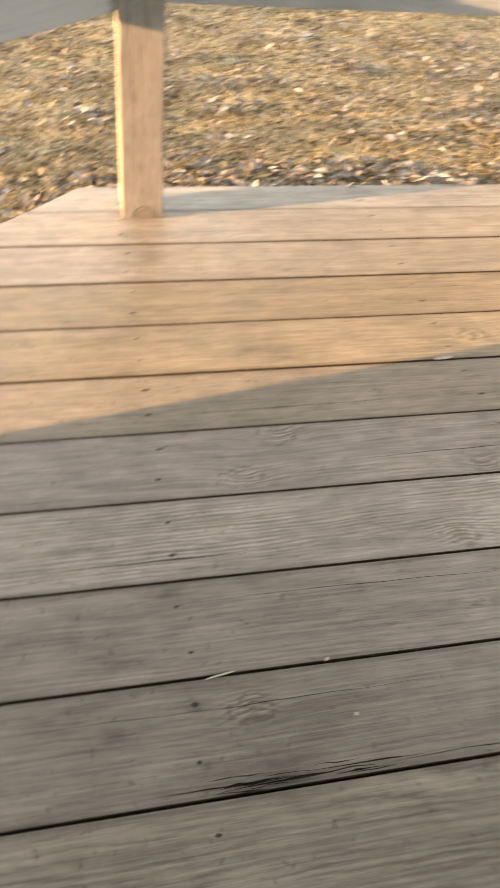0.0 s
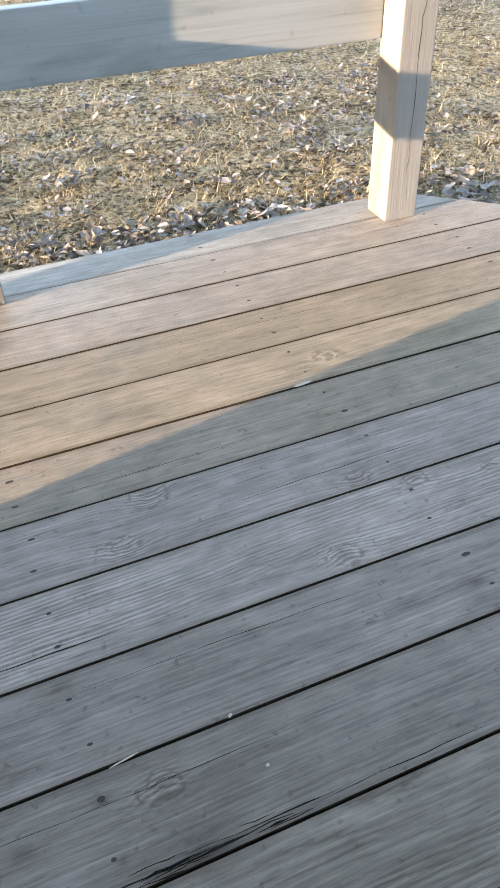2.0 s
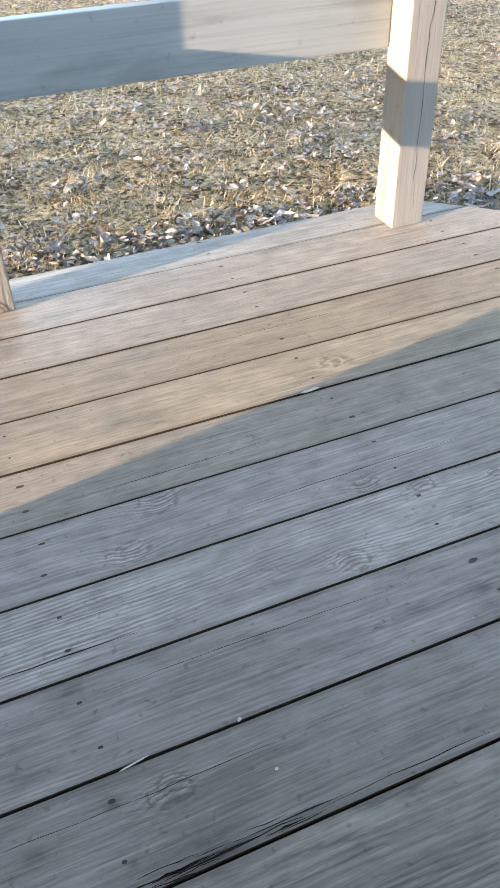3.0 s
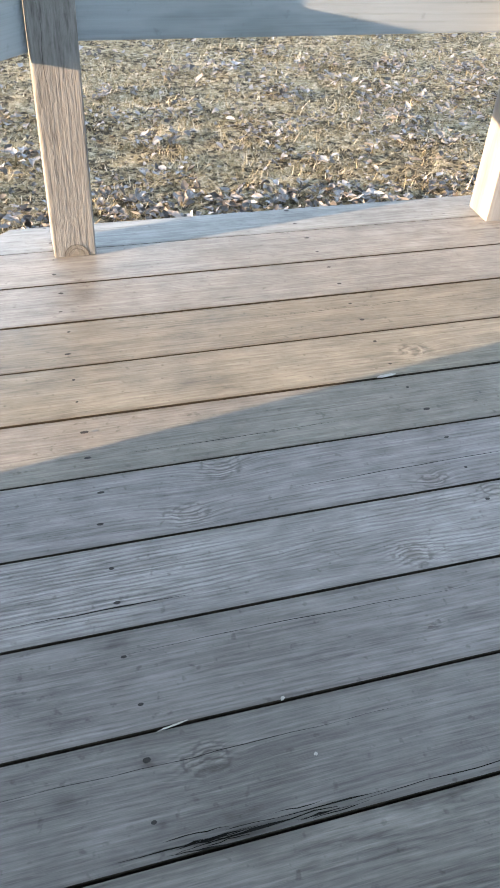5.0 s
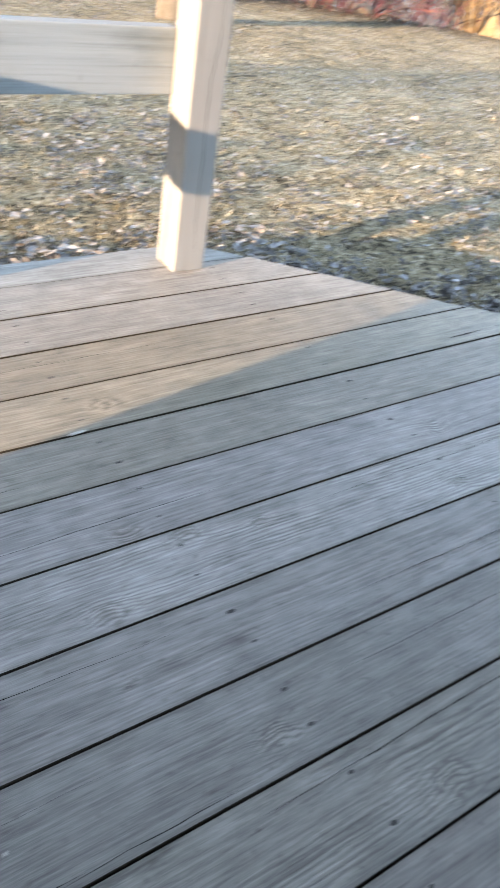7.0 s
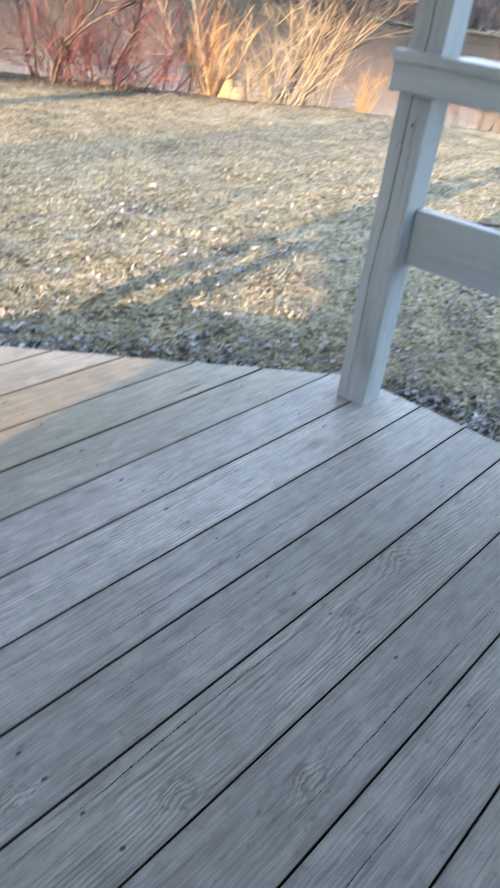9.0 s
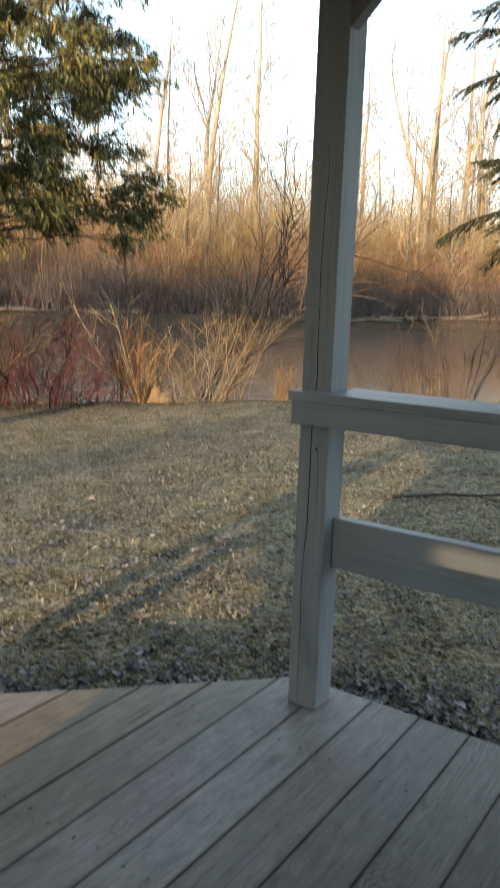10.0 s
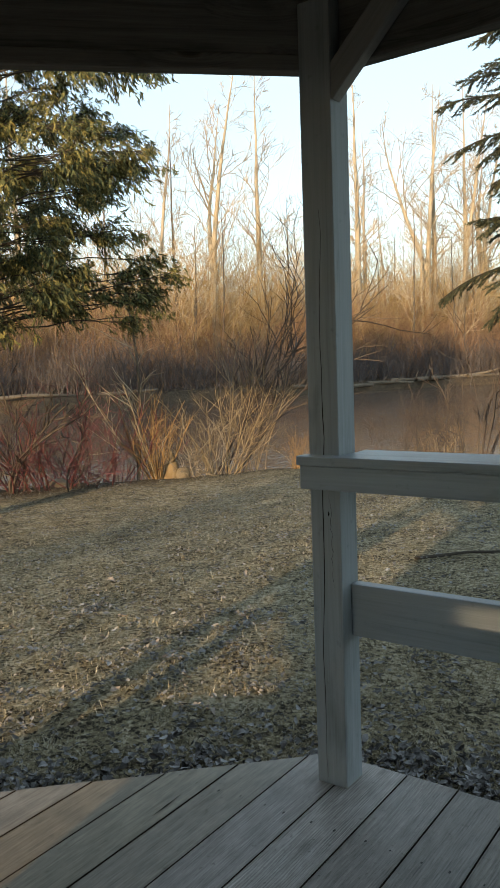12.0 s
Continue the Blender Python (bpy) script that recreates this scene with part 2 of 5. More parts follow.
    # broken dark arcs round each knot
    arc = ramp(n, l, near, [(0.50, (0, 0, 0)), (0.59, (1, 1, 1)), (0.64, (0.8, 0.8, 0.8)), (0.70, (0, 0, 0)), (0.83, (0, 0, 0)), (0.88, (0.8, 0.8, 0.8)), (0.93, (0, 0, 0))])
    broken = ramp(n, l, noise_tex(n, l, geo.outputs["Position"], 55.0, 2.0, 0.6), [(0.44, (0, 0, 0)), (0.56, (1, 1, 1))])
    col = mixed(n, l, "MIX", maths(n, l, "MULTIPLY", maths(n, l, "MULTIPLY", arc, broken), 0.75), col, toned((0.13, 0.118, 0.105)))
    col = mixed(n, l, "MIX", maths(n, l, "MINIMUM", dark, 0.85), col, toned((0.15, 0.135, 0.115)))
    col = mixed(n, l, "MULTIPLY", maths(n, l, "POWER", stain, 2.5), col, (0.52, 0.51, 0.50))
    damp = ramp(n, l, wide, [(0.34, (0.84, 0.84, 0.82)), (0.50, (1.0, 1.0, 1.0)), (0.66, (1.08, 1.08, 1.08))])
    col = mixed(n, l, "MULTIPLY", 0.9, col, damp)
    dirty = ramp(n, l, spots, [(0.25, (0.55, 0.54, 0.51)), (0.35, (1, 1, 1))])
    col = mixed(n, l, "MULTIPLY", 0.8, col, dirty)
    # each board darkens towards its worn arrises
    rim = maths(n, l, "ADD", maths(n, l, "ABSOLUTE", sep.outputs[1]), maths(n, l, "MULTIPLY_ADD", blotch, 0.014, -0.007))
    col = mixed(n, l, "MULTIPLY", 0.8, col, ramp(n, l, maths(n, l, "MULTIPLY", rim, 10.0), [(0.62, (1, 1, 1)), (0.71, (0.62, 0.60, 0.57))]))
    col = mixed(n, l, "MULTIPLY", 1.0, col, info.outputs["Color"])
    l.new(col, b.inputs["Base Color"])
    bm = n.new("ShaderNodeBump")
    bm.inputs["Strength"].default_value, bm.inputs["Distance"].default_value = 0.45, 0.0020
    h = maths(n, l, "ADD", maths(n, l, "MULTIPLY", fine, 0.7), maths(n, l, "ADD", maths(n, l, "MULTIPLY", streak, 0.7), maths(n, l, "MULTIPLY", maths(n, l, "PINGPONG", lines, 0.5), maths(n, l, "MULTIPLY", strong, 0.9))))
    l.new(maths(n, l, "SUBTRACT", h, maths(n, l, "MULTIPLY", dark, 0.5)), bm.inputs["Height"])
    l.new(bm.outputs[0], b.inputs["Normal"])
    l.new(ramp(n, l, blotch, [(0.3, (0.40, 0.40, 0.40)), (0.7, (0.66, 0.66, 0.66))]), b.inputs["Roughness"])
    return m


DECK = deck_wood()
EDGE = mottled("dark_board_side", [(0.3, (0.022, 0.018, 0.014)), (0.7, (0.075, 0.06, 0.045))], 30, 0.95, 0.1, 0)
RAIL = weathered_wood("rail_wood", (0.455, 0.506, 0.560), (0.412, 0.460, 0.508), (0.325, 0.360, 0.396), (1.0, 0.985, 0.97), 0.0, 0.40)
RAIL.node_tree.nodes["Principled BSDF"].inputs["Specular IOR Level"].default_value = 0.5
POST = weathered_wood("post_wood", (0.42, 0.42, 0.422), (0.385, 0.383, 0.383), (0.33, 0.326, 0.324), (1.0, 0.97, 0.95), 0.0, 0.66, bump=0.6)
GREY_POST = weathered_wood("grey_post_wood", (0.455, 0.492, 0.53), (0.41, 0.444, 0.478), (0.32, 0.343, 0.366), (1.0, 0.98, 0.96), 0.0, 0.6, bump=0.6)
OLD_POST = weathered_wood("old_post_wood", (0.37, 0.365, 0.355), (0.285, 0.278, 0.268), (0.14, 0.135, 0.128), (1.0, 0.98, 0.97), 0.0, 0.85, bump=0.9, short=6.0)
POST_KNOT = mottled("post_knot", [(0.3, (0.20, 0.175, 0.15)), (0.7, (0.36, 0.335, 0.30))], 90, 0.9, 0.15, 0.4, 0.002)
ROOF_WOOD = weathered_wood("roof_wood", (0.26, 0.25, 0.245), (0.19, 0.182, 0.178), (0.10, 0.096, 0.094), (1.0, 0.96, 0.92), 1.0)
SHINGLE = mottled("shingle", [(0.3, (0.05, 0.045, 0.04)), (0.7, (0.12, 0.11, 0.10))], 14, island=0.3)
NAIL = mottled("rusty_nail", [(0.3, (0.02, 0.018, 0.016)), (0.7, (0.06, 0.05, 0.04))], 200, 0.6, 0.4, 0)
CHIP = mottled("pale_chip", [(0.3, (0.55, 0.50, 0.42)), (0.7, (0.85, 0.82, 0.76))], 60, 0.8, 0.2, 0)
DARK_BROWN = mottled("dark_brown", [(0.3, (0.10, 0.085, 0.07)), (0.7, (0.17, 0.145, 0.12))], 3, 0.85, 0.2, 0.2, 0.01, stretch=(1, 1, 6))
CRACK = mottled("crack_dark", [(0.3, (0.012, 0.011, 0.010)), (0.7, (0.03, 0.027, 0.024))], 90, 0.95, 0.1, 0)


def lawn_ground():
    """Thin lawn over earth near by; brown leaf mould and mud across the river."""
    m, n, l, b = material("lawn_ground", 0.95, 0.1)
    geo = n.new("ShaderNodeNewGeometry")
    p = geo.outputs["Position"]
    big = noise_tex(n, l, p, 2.3, 5.0, 0.6)
    small = noise_tex(n, l, p, 130.0, 4.0, 0.7)
    mid = noise_tex(n, l, p, 9.0, 4.0, 0.65)
    # flakes: scraps of leaf and thatch pressed into the turf
    bent = n.new("ShaderNodeTexNoise")
    bent.inputs["Scale"].default_value = 120.0
    l.new(p, bent.inputs["Vector"])
    warp = n.new("ShaderNodeVectorMath")
    warp.operation = "MULTIPLY_ADD"
    l.new(bent.outputs["Color"], warp.inputs[0])
    warp.inputs[1].default_value = (0.016, 0.016, 0.016)
    l.new(p, warp.inputs[2])
    flake = n.new("ShaderNodeTexVoronoi")
    flake.inputs["Scale"].default_value = 62.0
    l.new(warp.outputs[0], flake.inputs["Vector"])
    grey = n.new("ShaderNodeRGBToBW")
    l.new(flake.outputs["Color"], grey.inputs[0])
    tuft = noise_tex(n, l, p, 30.0, 3.0, 0.6)
    t = maths(n, l, "ADD", maths(n, l, "MULTIPLY", big, 0.18), maths(n, l, "ADD", maths(n, l, "MULTIPLY", small, 0.26), maths(n, l, "ADD", maths(n, l, "MULTIPLY", mid, 0.18), maths(n, l, "MULTIPLY", tuft, 0.18))))
    t = maths(n, l, "ADD", t, maths(n, l, "MULTIPLY", grey.outputs[0], 0.20))
    t = maths(n, l, "MULTIPLY_ADD", maths(n, l, "SUBTRACT", t, 0.5), 2.0, 0.5)
    near = ramp(n, l, t, [(0.34, toned((0.055, 0.047, 0.033))), (0.43, toned((0.20, 0.168, 0.115))), (0.50, toned((0.47, 0.395, 0.26))), (0.56, toned((0.42, 0.36, 0.205))), (0.66, toned((0.86, 0.755, 0.56)))])
    mud = ramp(n, l, t, [(0.36, toned((0.05, 0.04, 0.03))), (0.50, toned((0.12, 0.09, 0.06))), (0.66, toned((0.21, 0.16, 0.11)))])
    dot = n.new("ShaderNodeVectorMath")
    dot.operation = "DOT_PRODUCT"
    l.new(p, dot.inputs[0])
    dot.inputs[1].default_value = (0.427, 0.904, 0)
    over = ramp(n, l, maths(n, l, "MULTIPLY", dot.outputs["Value"], 0.1), [(0.82, (0, 0, 0)), (0.90, (1, 1, 1))])
    l.new(mixed(n, l, "MIX", over, near, mud), b.inputs["Base Color"])
    bm = n.new("ShaderNodeBump")
    bm.inputs["Strength"].default_value, bm.inputs["Distance"].default_value = 1.0, 0.02
    l.new(small, bm.inputs["Height"])
    l.new(bm.outputs[0], b.inputs["Normal"])
    return m


SOIL = lawn_ground()
GRASS = mottled("dry_grass", [(0.22, (0.14, 0.12, 0.058)), (0.36, (0.31, 0.262, 0.15)), (0.50, (0.50, 0.425, 0.27)), (0.64, (0.60, 0.525, 0.365)), (0.80, (0.74, 0.675, 0.53))], 3.2, 0.85, 0.15, 0, island=0.75)
LEAF = mottled("dead_leaf", [(0.16, (0.07, 0.062, 0.055)), (0.36, (0.165, 0.152, 0.142)), (0.58, (0.28, 0.268, 0.262)), (0.84, (0.44, 0.432, 0.435))], 25, 0.6, 0.35, 0.3, 0.002, island=0.75)
DRIFT_LEAF = mottled("damp_leaf", [(0.18, (0.06, 0.053, 0.048)), (0.42, (0.17, 0.155, 0.148)), (0.64, (0.31, 0.295, 0.29)), (0.84, (0.50, 0.485, 0.49))], 25, 0.55, 0.35, 0.3, 0.002, island=0.75)
HEAP_LEAF = mottled("heap_leaf", [(0.18, (0.08, 0.071, 0.063)), (0.42, (0.20, 0.188, 0.18)), (0.64, (0.34, 0.328, 0.325)), (0.84, (0.48, 0.472, 0.478))], 25, 0.6, 0.35, 0.3, 0.002, island=0.7)
PALE_LEAF = mottled("pale_oak_leaf", [(0.2, (0.30, 0.24, 0.19)), (0.5, (0.44, 0.38, 0.33)), (0.8, (0.60, 0.55, 0.50))], 30, 0.7, 0.25, 0.3, 0.002)


# ---- mesh helpers ----
def part(name, bm, mat, parent, label="", smooth=False):
    """Links a bmesh as one mesh object under a thing or a part."""
    me = bpy.data.meshes.new(name)
    bm.to_mesh(me)
    bm.free()
    me.materials.append(mat)
    if smooth:
        me.polygons.foreach_set("use_smooth", [True] * len(me.polygons))
    ob = new(name, me)
    ob.parent = parent
    if label:
        tagged(ob, label)
    return ob


def thing(name, label, category, at=(0, 0, 0), turn=0.0, group="", kind=""):
    ob = new(name)
    ob.empty_display_size = 0.1
    ob.matrix_world = pose(*at, 0, 0, turn)
    return tagged(ob, label, category, group, kind)


def beam_mesh(length, depth, height, edge=0.004, cuts=0, wobble=0.0, seed=0):
    """A sawn timber along x from 0 to its length, centred in y, from z = 0 up."""
    rnd = random.Random(seed)
    bm = bmesh.new()
    n = cuts + 1
    rings = []
    for i in range(n + 1):
        x = length * i / n
        dy, dz = (rnd.uniform(-wobble, wobble), rnd.uniform(-wobble, wobble)) if 0 < i < n else (0, 0)
        rings.append([bm.verts.new((x, y * depth / 2 + dy, z * height + dz)) for y, z in ((-1, 0), (1, 0), (1, 1), (-1, 1))])
    for a, b in zip(rings, rings[1:]):
        for k in range(4):
            bm.faces.new((a[k], a[(k + 1) % 4], b[(k + 1) % 4], b[k]))
    bm.faces.new(rings[0])
    bm.faces.new(rings[-1])
    bmesh.ops.recalc_face_normals(bm, faces=bm.faces)
    keep = [e for e in bm.edges if len(e.link_faces) == 2 and e.calc_face_angle(0) > 0.6]
    bmesh.ops.bevel(bm, geom=keep, offset=edge, segments=2, affect="EDGES", profile=0.6, clamp_overlap=True)
    return bm


def timber(name, parent, a, b, depth, height, mat, label="", edge=0.004, up=(0, 0, 1), seed=0):
    """A timber whose bottom middle line runs from a to b."""
    a, b = Vector(a), Vector(b)
    x = (b - a).normalized()
    y = Vector(up).cross(x).normalized()
    z = x.cross(y)
    m = Matrix((x, y, z)).transposed().to_4x4()
    m.translation = a
    ob = part(name, beam_mesh((b - a).length, depth, height, edge, seed=seed), mat, parent, label)
    ob.matrix_local = m
    return ob


class Soup:
    """Gathers many small pieces for one mesh."""

    def __init__(self):
        self.v, self.f = [], []

    def tube(self, pts, radii, sides=5):
        base, n = len(self.v), len(pts)
        side = Vector((0.31, 0.87, 0.38))
        for i, (p, r) in enumerate(zip(pts, radii)):
            d = (pts[min(i + 1, n - 1)] - pts[max(i - 1, 0)]).normalized()
            a = d.cross(side)
            if a.length < 1e-3:
                a = d.cross(Vector((1, 0, 0)))
            a.normalize()
            b = d.cross(a)
            for k in range(sides):
                w = 2 * math.pi * k / sides
                self.v.append(p + a * (r * math.cos(w)) + b * (r * math.sin(w)))
        for i in range(n - 1):
            for k in range(sides):
                q = (k + 1) % sides
                self.f.append((base + i * sides + k, base + i * sides + q, base + (i + 1) * sides + q, base + (i + 1) * sides + k))

    def poly(self, pts):
        base = len(self.v)
        self.v.extend(pts)
        self.f.append(tuple(range(base, base + len(pts))))

    def strip(self, left, right):
        base = len(self.v)
        for a, b in zip(left, right):
            self.v.extend((a, b))
        for i in range(len(left) - 1):
            self.f.append((base + 2 * i, base + 2 * i + 1, base + 2 * i + 3, base + 2 * i + 2))

    def mesh(self, name, mat, smooth=False):
        me = bpy.data.meshes.new(name)
        me.from_pydata(self.v, [], self.f)
        me.materials.append(mat)
        if smooth:
            me.polygons.foreach_set("use_smooth", [True] * len(me.polygons))
        me.update()
        return me

    def link(self, name, mat, parent=None, label="", smooth=False):
        ob = new(name, self.mesh(name, mat, smooth))
        ob.parent = parent
        if label:
            tagged(ob, label)
        return ob


# ---- ground, river, far bank ----
ALONG, ACROSS = Vector((0.904, -0.427)), Vector((0.427, 0.904))
SHORE, FAR_SHORE, WATER = 9.75, 40.0, -0.80


def smooth_step(a, b, x):
    t = min(1.0, max(0.0, (x - a) / (b - a)))
    return t * t * (3 - 2 * t)


def ground_height(x, y):
    s, u = ACROSS.x * x + ACROSS.y * y, ALONG.x * x + ALONG.y * y
    wave = 0.12 * noise.noise((u * 0.35, 3.1, 0.0)) + 0.12 * noise.noise((u * 1.3, 7.7, 0.0))
    wave -= 0.22 * (min(max(u, -2.0), 10.0) - 2.3) + 1.6 * smooth_step(6.8, 11.0, u)
    z = -0.15 - 0.40 * smooth_step(0.5, 8.0, s)
    z -= 1.0 * smooth_step(SHORE - 0.1 + wave, SHORE + 1.3 + wave, s)
    far_wave = 1.2 * noise.noise((u * 0.12, 1.3, 0.0))
    z += 1.35 * smooth_step(FAR_SHORE - 0.8 + far_wave, FAR_SHORE + 1.0 + far_wave, s) + 1.2 * smooth_step(FAR_SHORE + 1, FAR_SHORE + 30, s)
    near = max(0.0, 1 - abs(s - 3) / 60)
    bumps = 0.020 * noise.noise((x * 1.7, y * 1.7, 0.0)) + 0.010 * noise.noise((x * 6.1, y * 6.1, 2.0))
    far = 0.35 * noise.noise((x * 0.11, y * 0.11, 5.0)) * smooth_step(FAR_SHORE, FAR_SHORE + 8, s)
    return z + bumps * near + far


def span(stops):
    out = []
    for a, b, step in stops:
        k = max(1, round((b - a) / step))
        out += [a + (b - a) * i / k for i in range(k)]
    return out + [stops[-1][1]]


SS = span([(-2500, -300, 1100), (-300, -40, 65), (-40, -8, 8), (-8, -3, 0.5), (-3, 11.5, 0.12), (11.5, 38, 5), (38, 46, 0.4), (46, 90, 4), (90, 300, 50), (300, 3000, 900)])
UU = span([(-2500, -300, 1100), (-300, -60, 60), (-60, -6, 3), (-6, 14, 0.16), (14, 80, 1.6), (80, 300, 44), (300, 2500, 1100)])
verts, faces = [], []
for s in SS:
    for u in UU:
        x, y = ALONG.x * u + ACROSS.x * s, ALONG.y * u + ACROSS.y * s
        verts.append((x, y, ground_height(x, y)))
w = len(UU)
for i in range(len(SS) - 1):
    for j in range(w - 1):
        faces.append((i * w + j, i * w + j + 1, (i + 1) * w + j + 1, (i + 1) * w + j))
me = bpy.data.meshes.new("ground")
me.from_pydata(verts, [], faces)
me.polygons.foreach_set("use_smooth", [True] * len(me.polygons))
me.materials.append(SOIL)
ground = tagged(new("ground", me), "dry beige winter lawn with moss and bare patches", "ground", kind="structure")


def on_plan(s, u):
    return Vector((ALONG.x * u + ACROSS.x * s, ALONG.y * u + ACROSS.y * s))


def water_material():
    m, n, l, b = material("river_water", 0.06, 0.5)
    b.inputs["Base Color"].default_value = (0.085, 0.062, 0.050, 1)
    tc = n.new("ShaderNodeTexCoord")
    ripple = noise_tex(n, l, stretched(n, l, tc.outputs["Object"], (0.7, 2.4, 1.0)), 3.0, 3.0, 0.5)
    bp = n.new("ShaderNodeBump")
    bp.inputs["Strength"].default_value, bp.inputs["Distance"].default_value = 1.0, 0.020
    l.new(ripple, bp.inputs["Height"])
    l.new(bp.outputs[0], b.inputs["Normal"])
    patch = noise_tex(n, l, stretched(n, l, tc.outputs["Object"], (0.05, 0.28, 1.0)), 1.0, 3.0, 0.5)
    l.new(maths(n, l, "MULTIPLY_ADD", patch, 0.30, -0.06), b.inputs["Roughness"])
    return m


wm = bpy.data.meshes.new("river")
pts = [on_plan(SHORE - 5.2, -400), on_plan(SHORE - 5.2, 400), on_plan(FAR_SHORE + 2, 400), on_plan(FAR_SHORE + 2, -400)]
wm.from_pydata([(p.x, p.y, 0) for p in pts], [], [(0, 1, 2, 3)])
wm.materials.append(water_material())
river = tagged(new("water", wm), "brown river with slight ripples and pale reflections", "river", kind="structure")
river.location.z = WATER

# ---- the gazebo ----
CX, CY, HALF = -0.5, -1.555, 1.53
PITCH, GAP, BOARD = 0.145, 0.0033, 0.026
POST_OUT, POST_SIDE, POST_W = 1.42, 0.545, 0.089
gazebo = thing("gazebo", "weathered grey octagonal wooden gazebo with plank deck and railings", "gazebo", (CX, CY, 0))


def clip(poly, nx, ny, c):
    """The part of a convex polygon where nx * x + ny * y <= c."""
    out = []
    for i, p in enumerate(poly):
        q = poly[(i + 1) % len(poly)]
        dp, dq = nx * p[0] + ny * p[1] - c, nx * q[0] + ny * q[1] - c
        if dp <= 0:
            out.append(p)
        if dp * dq < 0:
            t = dp / (dp - dq)
            out.append((p[0] + t * (q[0] - p[0]), p[1] + t * (q[1] - p[1])))
    return out


def octagon(poly, half):
    for k in range(8):
        w = math.pi / 4 * k
        poly = clip(poly, math.cos(w), math.sin(w), half)
    return poly


def prism(poly, z0, z1, bevel=0.0):
    bm = bmesh.new()
    low = [bm.verts.new((x, y, z0)) for x, y in poly]
    high = [bm.verts.new((x, y, z1)) for x, y in poly]
    bm.faces.new(low[::-1])
    bm.faces.new(high)
    for i in range(len(poly)):
        j = (i + 1) % len(poly)
        bm.faces.new((low[i], low[j], high[j], high[i]))
    if bevel:
        bmesh.ops.bevel(bm, geom=[e for e in bm.edges if e.verts[0].co.z > z1 - 1e-5 and e.verts[1].co.z > z1 - 1e-5], offset=bevel, segments=2, affect="EDGES", profile=0.6)
    return bm


JOISTS = [-1.13, -0.55, 0.03, 0.61, 1.19]
# the boards' own tones, from the ninth on also darkened as roof shade; the last number: how plainly the growth rings
# show
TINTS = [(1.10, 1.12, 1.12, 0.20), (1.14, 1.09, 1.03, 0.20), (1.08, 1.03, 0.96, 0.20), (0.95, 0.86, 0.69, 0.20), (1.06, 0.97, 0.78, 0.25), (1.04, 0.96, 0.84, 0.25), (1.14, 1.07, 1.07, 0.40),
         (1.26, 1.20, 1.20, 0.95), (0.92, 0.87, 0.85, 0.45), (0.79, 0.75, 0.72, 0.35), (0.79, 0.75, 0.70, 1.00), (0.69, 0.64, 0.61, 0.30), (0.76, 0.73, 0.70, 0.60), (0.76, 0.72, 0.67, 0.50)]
rnd = random.Random(7)
deck_boards = []
for k in range(1, 23):
    top = -PITCH * (k - 1) - GAP / 2 - CY
    bottom = -PITCH * k + GAP / 2 - CY
    trim = rnd.uniform(-0.004, 0.004)
    poly = octagon([(-3, bottom), (3, bottom), (3, top), (-3, top)], HALF + trim)
    if len(poly) < 3:
        continue
    y0 = (top + bottom) / 2
    bm = prism([(x, y - y0) for x, y in poly], -BOARD, rnd.uniform(-0.0012, 0.0012), 0.0025)
    board = part("deck_board", bm, DECK, gazebo)
    board.location = (0, y0, 0)
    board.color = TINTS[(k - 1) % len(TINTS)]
    # board sides are near black, so the gaps read as dark lines
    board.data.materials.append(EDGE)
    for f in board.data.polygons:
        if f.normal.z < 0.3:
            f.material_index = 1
    deck_boards.append(board)
    xs = [x for x, y in poly]
    s = Soup()
    for jx in JOISTS:
        if not min(xs) + 0.03 < jx < max(xs) - 0.03:
            continue
        for side in (-1, 1):
            cx, cy = jx + rnd.uniform(-0.006, 0.006), side * 0.034 + rnd.uniform(-0.005, 0.005)
            r, ln = rnd.uniform(0.0020, 0.0036), rnd.uniform(1.2, 2.3)
            s.poly([Vector((cx + r * ln * math.cos(a), cy + r * math.sin(a), 0.0018)) for a in [i * math.pi / 4 for i in range(8)]])
    if s.f:
        tagged(s.link("nails", NAIL, board), kind="stuff")


def deck_crack(index, x0, x1, dy, width, seed):
    """A split along the grain of one deck board."""
    rnd = random.Random(seed)
    soup, left, right, c = Soup(), [], [], 0.0
    n = max(6, int((x1 - x0) / 0.03))
    for i in range(n + 1):
        f = i / n
        c += rnd.gauss(0, 0.0009)
        w = width * (0.25 + math.sin(math.pi * f)) * rnd.uniform(0.4, 1.2) / 2
        x = x0 + (x1 - x0) * f - CX
        left.append(Vector((x, dy + c - w, 0.0019)))
        right.append(Vector((x, dy + c + w, 0.0019)))
    soup.strip(right, left)
    soup.link("crack", CRACK, deck_boards[index])


